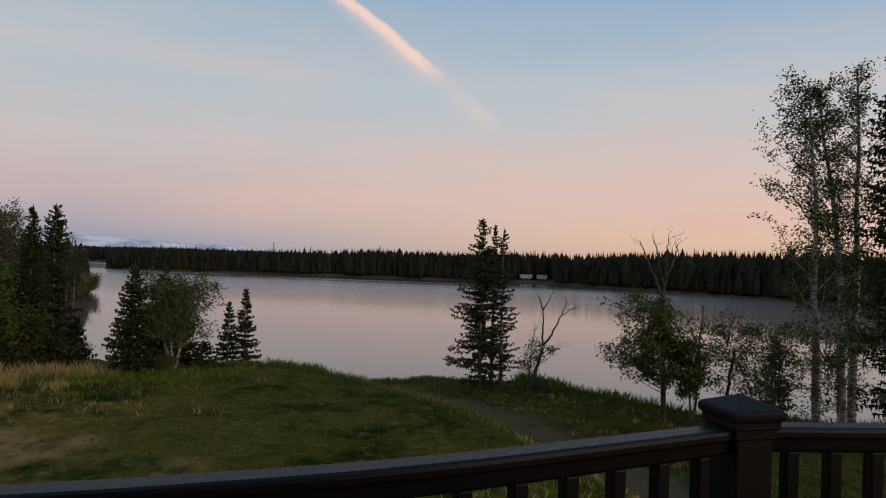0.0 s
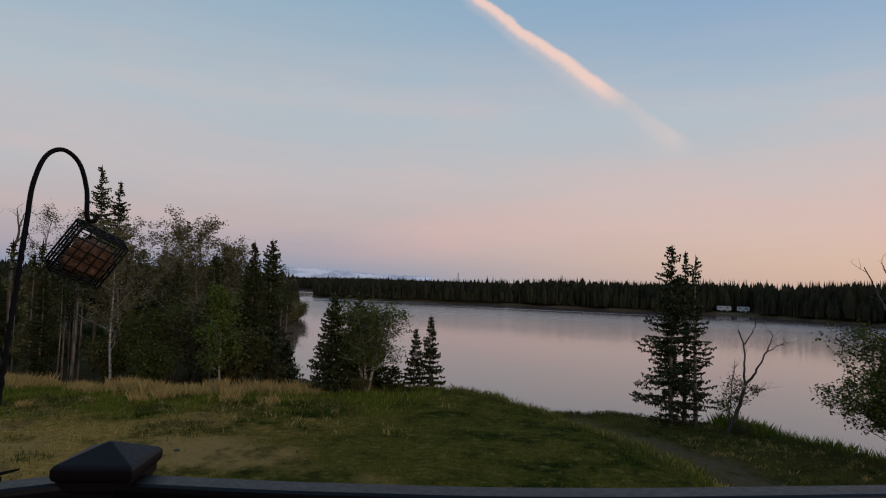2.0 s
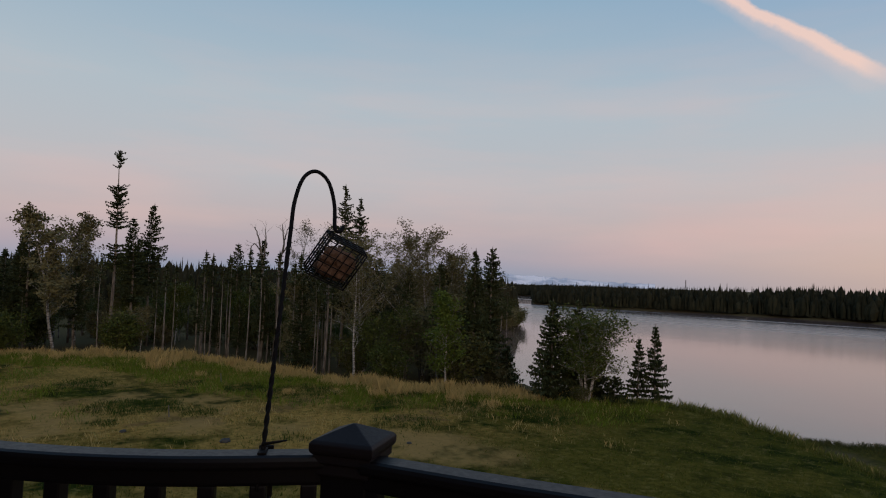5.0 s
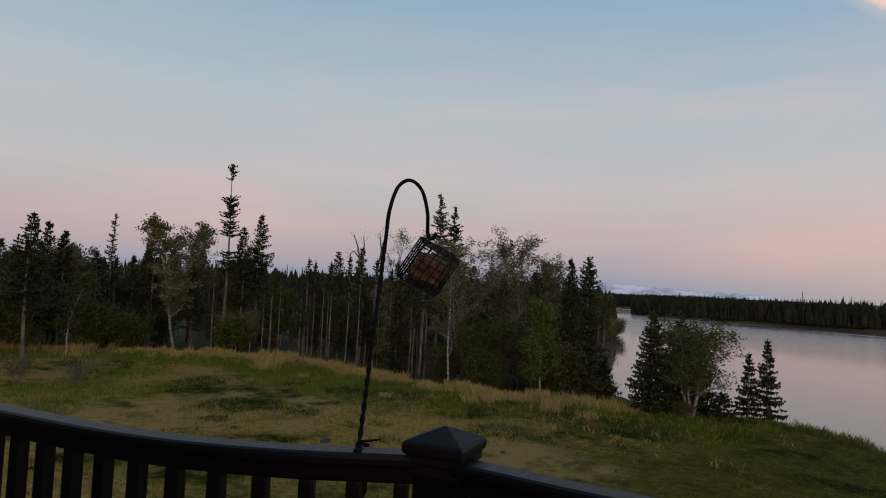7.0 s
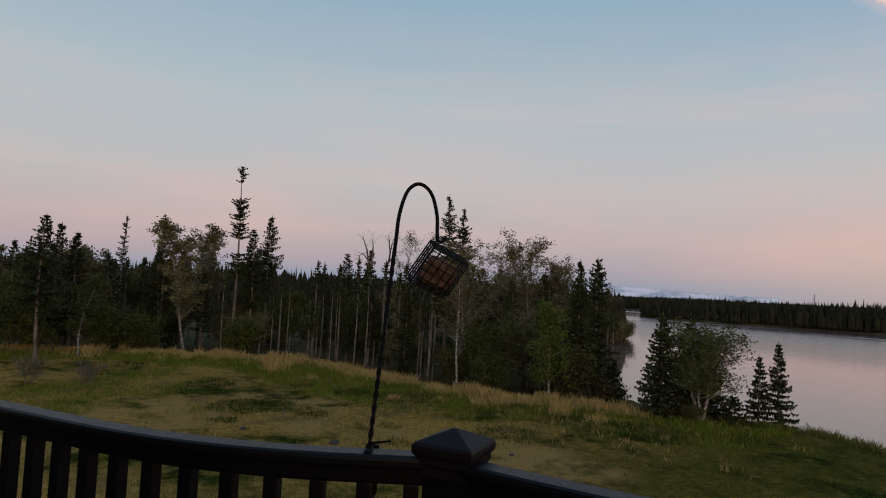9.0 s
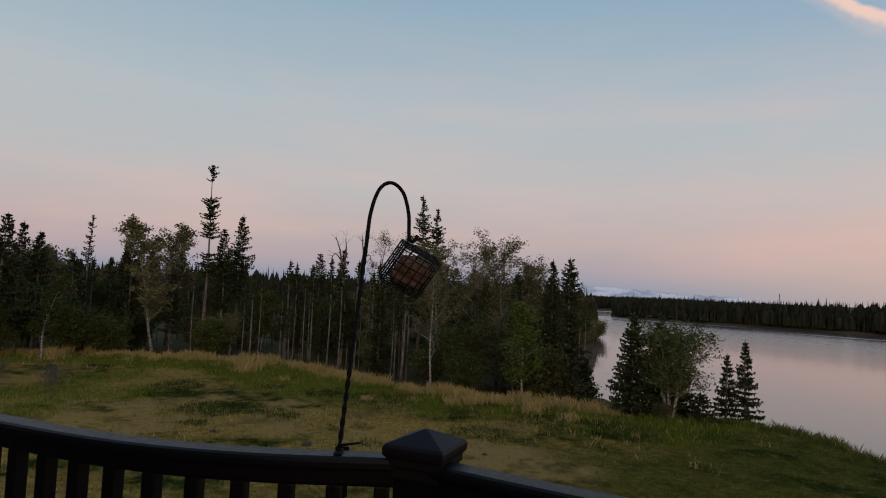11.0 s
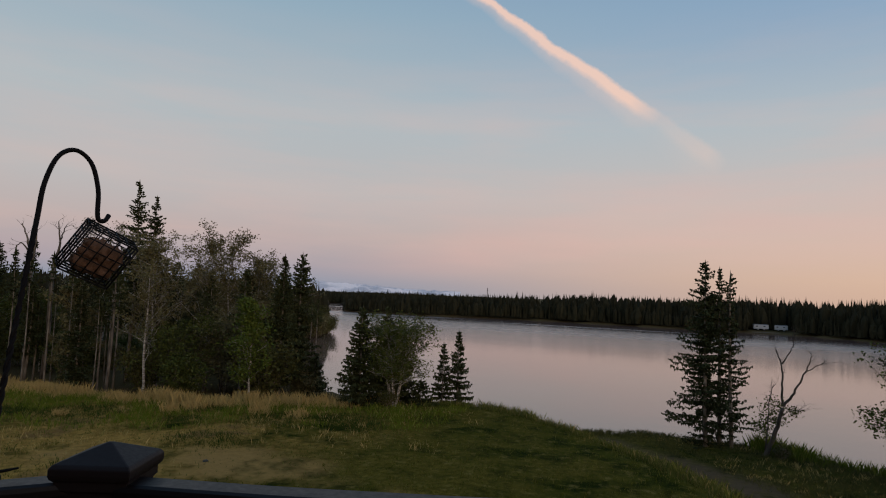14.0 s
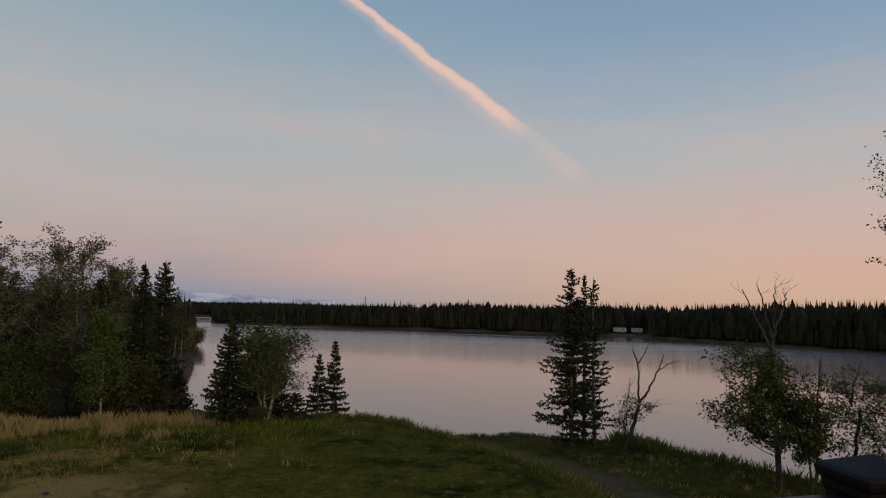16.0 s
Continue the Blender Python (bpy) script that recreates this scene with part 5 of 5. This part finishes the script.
def post(x, y, yaw, foot=3.25):
    root = new("railing_post")
    bm = bmesh.new()
    box(bm, 0.112, 0.112, 1.06, pose(0, 0, 0.53), 0.005)
    part("sleeve", bm, RAIL, root)
    bm = bmesh.new()
    levels = [(0.060, 1.005), (0.063, 1.010), (0.063, 1.030), (0.069, 1.036), (0.069, 1.052), (0.075, 1.058), (0.0775, 1.066), (0.0775, 1.078), (0.072, 1.085), (0.004, 1.114)]
    rings = []
    for half, z in levels:
        rings.append([bm.verts.new((sx * half, sy * half, z)) for sx, sy in ((-1, -1), (1, -1), (1, 1), (-1, 1))])
    for r, s in zip(rings, rings[1:]):
        for k in range(4):
            bm.faces.new((r[k], r[(k + 1) % 4], s[(k + 1) % 4], s[k]))
    bm.faces.new(rings[0][::-1])
    bm.faces.new(rings[-1])
    bmesh.ops.bevel(bm, geom=[e for e in bm.edges if all(v.co.z > 1.06 for v in e.verts)], offset=0.0015, segments=1, affect="EDGES")
    part("cap", bm, CAP, root, "pyramid post cap with a stepped rim")
    root.matrix_basis = pose(x, y, foot, 0, 0, yaw)
    tagged(root, "dark brown square deck post with a pyramid cap", "post", "deck posts")
    return root


railing([(-1.16, 0.945), (-1.40, 0.67), (-1.66, 0.46), (-2.02, 0.27), (-2.5, 0.06), (-3.1, -0.14), (-3.8, -0.3)], 0.050, 0.1122, "curved dark brown composite deck railing with square balusters")
railing([(-1.07, 0.975), (-0.79, 1.065), (-0.587, 1.140), (-0.387, 1.218), (-0.135, 1.334), (0.10, 1.455), (0.276, 1.548), (0.535, 1.685)], 0.020, 0.1375, "gently bowed dark brown composite deck railing")
railing([(0.66, 1.728), (1.03, 1.782), (2.0, 1.94), (2.8, 2.06)], 0.066, 0.1215, "straight dark brown composite deck railing")
post(-1.13, 0.985, 25)
post(0.585, 1.715, 18, 3.268)


def deck():
    outline = [(-3.9, -0.36), (-3.1, -0.08), (-2.5, 0.12), (-2.02, 0.33), (-1.66, 0.52), (-1.40, 0.75), (-1.2, 1.05), (-0.8, 1.12), (-0.4, 1.26), (0.07, 1.53), (0.55, 1.78), (1.0, 1.87), (2.0, 2.06), (2.9, 2.2), (2.9, -2.4), (-3.9, -2.4)]
    bm = bmesh.new()
    low = [bm.verts.new((x, y, 3.0)) for x, y in outline]
    top = [bm.verts.new((x, y, 3.222)) for x, y in outline]
    bm.faces.new(low)
    bm.faces.new(top[::-1])
    for k in range(len(outline)):
        j = (k + 1) % len(outline)
        bm.faces.new((low[k], top[k], top[j], low[j]))
    bmesh.ops.recalc_face_normals(bm, faces=bm.faces)
    floor = part("floor", bm, DECK)
    edge = outline[:14]
    y = -2.39
    while y < 2.1:
        lo, hi = y + 0.003, min(y + 0.137, 2.19)
        ends = [float(np.interp(v, [p[1] for p in edge], [p[0] for p in edge])) + 0.02 for v in (lo, hi)]
        corners = [(ends[0], lo), (2.88, lo), (2.88, hi), (ends[1], hi)]
        verts = [(a, b, z) for z in (3.224, 3.25) for a, b in corners]
        mesh_object("deck_board", verts, [(3, 2, 1, 0), (4, 5, 6, 7), (0, 1, 5, 4), (1, 2, 6, 5), (2, 3, 7, 6), (3, 0, 4, 7)], DECK, floor)
        y += 0.14
    tagged(floor, "weathered board floor of a raised deck", "deck floor", kind="structure")
    # unseen wall, added to keep sky light from behind off the railing
    bm = bmesh.new()
    box(bm, 9.0, 0.2, 7.0, pose(-0.5, -2.5, 3.4))
    tagged(part("wall_south", bm, SIDING), "plain brown house wall, unseen, added behind the deck to block light", "wall", kind="structure")
    for x, y in ((-3.6, -0.45), (-1.2, 0.75), (0.5, 1.5), (2.7, 1.9)):
        bm = bmesh.new()
        z = height_at(x, y)
        box(bm, 0.14, 0.14, 3.05 - z + 0.1, pose(x, y, (3.02 + z - 0.1) / 2), 0.006)
        tagged(part("support_post", bm, RAIL), "timber post holding up the deck", "post", "deck supports", kind="structure")


deck()


# ---------------------------------------------------------------- bird feeder on its hook
def hook():
    base = Vector((-1.262, 0.826, RAIL_TOP - 0.06))
    root = new("shepherd_hook")
    root.location = base
    pts = catmull([Vector(p) - base for p in ((-1.250, 0.806, 4.22), (-1.262, 0.826, 4.30), (-1.312, 0.875, 4.456), (-1.381, 0.945, 4.70), (-1.418, 0.983, 4.82), (-1.441, 1.008, 4.909), (-1.456, 1.045, 4.982),
                                              (-1.455, 1.087, 5.007), (-1.436, 1.117, 4.980), (-1.411, 1.122, 4.915), (-1.390, 1.110, 4.85), (-1.383, 1.112, 4.834), (-1.380, 1.124, 4.836), (-1.384, 1.136, 4.850))], 8)
    verts, faces = [], []
    tube(verts, faces, pts, [0.0040] * 26 + [0.0056] * (len(pts) - 26), 10)
    mesh_object("rod", verts, faces, IRON, root, smooth=True)
    # twisted stretch of the rod
    verts, faces = [], []
    for k in range(2):
        twist = []
        for i in range(90):
            p = Vector((-1.262, 0.826, 4.30)).lerp(Vector((-1.412, 0.977, 4.80)), i / 89) - base
            ang = i * 0.62 + math.pi * k
            twist.append(p + Vector((0.0027 * math.cos(ang), 0.0027 * math.sin(ang), 0)))
        tube(verts, faces, twist, [0.0038] * len(twist), 6)
    mesh_object("twist", verts, faces, IRON, root, smooth=True)
    bm = bmesh.new()
    d = math.degrees(math.atan2(0.91 - 0.67, -1.19 + 1.40))
    box(bm, 0.018, 0.05, 0.005, pose(0.0, 0.0, 0.063, 0, 0, d), 0.002)
    box(bm, 0.034, 0.010, 0.12, pose(-0.03, 0.03, 0.005, 0, 0, d), 0.003)
    box(bm, 0.034, 0.09, 0.010, pose(0.0, 0.0, -0.055, 0, 0, d), 0.003)
    clamp = part("clamp", bm, IRON, root, "black iron rail clamp")
    verts, faces = [], []
    tube(verts, faces, [Vector((0.0, 0.0, 0.078)), Vector((0.012, 0.034, 0.080)), Vector((0.018, 0.052, 0.081))], [0.0038, 0.003, 0.002], 6)
    mesh_object("lever", verts, faces, IRON, clamp, smooth=True)
    verts, faces = [], []
    tube(verts, faces, [Vector((0.03, -0.03, -0.13)), Vector((0.03, -0.03, -0.055))], [0.005, 0.005], 6)
    tube(verts, faces, [Vector((-0.005, -0.05, -0.13)), Vector((0.06, -0.008, -0.127))], [0.004, 0.004], 6)
    mesh_object("screw", verts, faces, IRON, clamp, smooth=True)
    tagged(root, "black twisted iron shepherd's hook clamped to the railing", "hook")


hook()


def feeder():
    """A wire suet cage, hung by one corner, with part of the cake left in its lower half."""
    root = new("suet_feeder")
    size, deep, r = 0.123, 0.05, 0.0016
    n = 5

    h, t = size / 2, deep / 2

    def wire(a, b, parent, rad=r):
        verts, faces = [], []
        tube(verts, faces, [Vector(a), Vector(b)], [rad, rad], 5)
        return mesh_object("wire", verts, faces, WIRE, parent, smooth=True)

    def panel(name, corners):
        verts, faces = [], []
        for a, b in zip(corners, corners[1:] + corners[:1]):
            tube(verts, faces, [Vector(a), Vector(b)], [0.0024, 0.0024], 6)
        return mesh_object(name, verts, faces, WIRE, root, smooth=True)

    for name, side in (("front_panel", -t), ("back_panel", t)):
        frame_part = panel(name, [(-h, side, -h), (h, side, -h), (h, side, h), (-h, side, h)])
        for k in range(1, n):
            u = -h + size * k / n
            wire((u, side, -h), (u, side, h), frame_part)
            wire((-h, side, u), (h, side, u), frame_part)
    for name, (x0, z0), (x1, z1) in (("bottom_side", (-h, -h), (h, -h)), ("top_side", (-h, h), (h, h)), ("hinge_side", (-h, -h), (-h, h)), ("latch_side", (h, -h), (h, h))):
        w = t / 3
        band = panel(name, [(x0, -w, z0), (x1, -w, z1), (x1, w, z1), (x0, w, z0)])
        for k in range(n + 1):
            f = k / n
            x, z = x0 + (x1 - x0) * f, z0 + (z1 - z0) * f
            wire((x, -t, z), (x, t, z), band)
    bm = bmesh.new()
    bmesh.ops.create_cube(bm, size=1.0, matrix=Matrix.Diagonal((0.094, 0.034, 0.088, 1)))
    bmesh.ops.subdivide_edges(bm, edges=bm.edges[:], cuts=15, use_grid_fill=True)
    for v in bm.verts:
        p = v.co.copy()
        s = Vector((p.x / 0.047, p.y / 0.017, p.z / 0.044))
        v.co = Vector((p.x * (1 - 0.10 * abs(s.z) ** 3), p.y * (1 - 0.35 * max(abs(s.x), abs(s.z)) ** 4), p.z * (1 - 0.10 * abs(s.x) ** 3)))
        v.co += Vector((noise.noise(p * 60), noise.noise(p * 60 + Vector((9, 0, 0))), noise.noise(p * 60 + Vector((0, 9, 0))))) * 0.0105
        v.co += v.co.normalized() * 0.005 * noise.noise(p * 190)
        v.co += Vector((0.006, 0, -0.009))
    part("suet_cake", bm, SUET, root, "crumbly brown suet cake, pecked and half eaten", smooth=True)
    verts, faces = [], []
    tube(verts, faces, [Vector((-h + 0.012, 0, h)), Vector((-h + 0.006, 0, h + 0.012)), Vector((-h - 0.008, 0, h + 0.004)), Vector((-h, 0, h - 0.01))], [0.002] * 4, 5)
    mesh_object("hanging_chain", verts, faces, WIRE, root)
    root.matrix_basis = pose(-1.393, 1.120, 4.752, 30.6, 22.4, 76.8)
    tagged(root, "black wire suet cage tilted on a hook, cake half eaten", "bird feeder")


feeder()
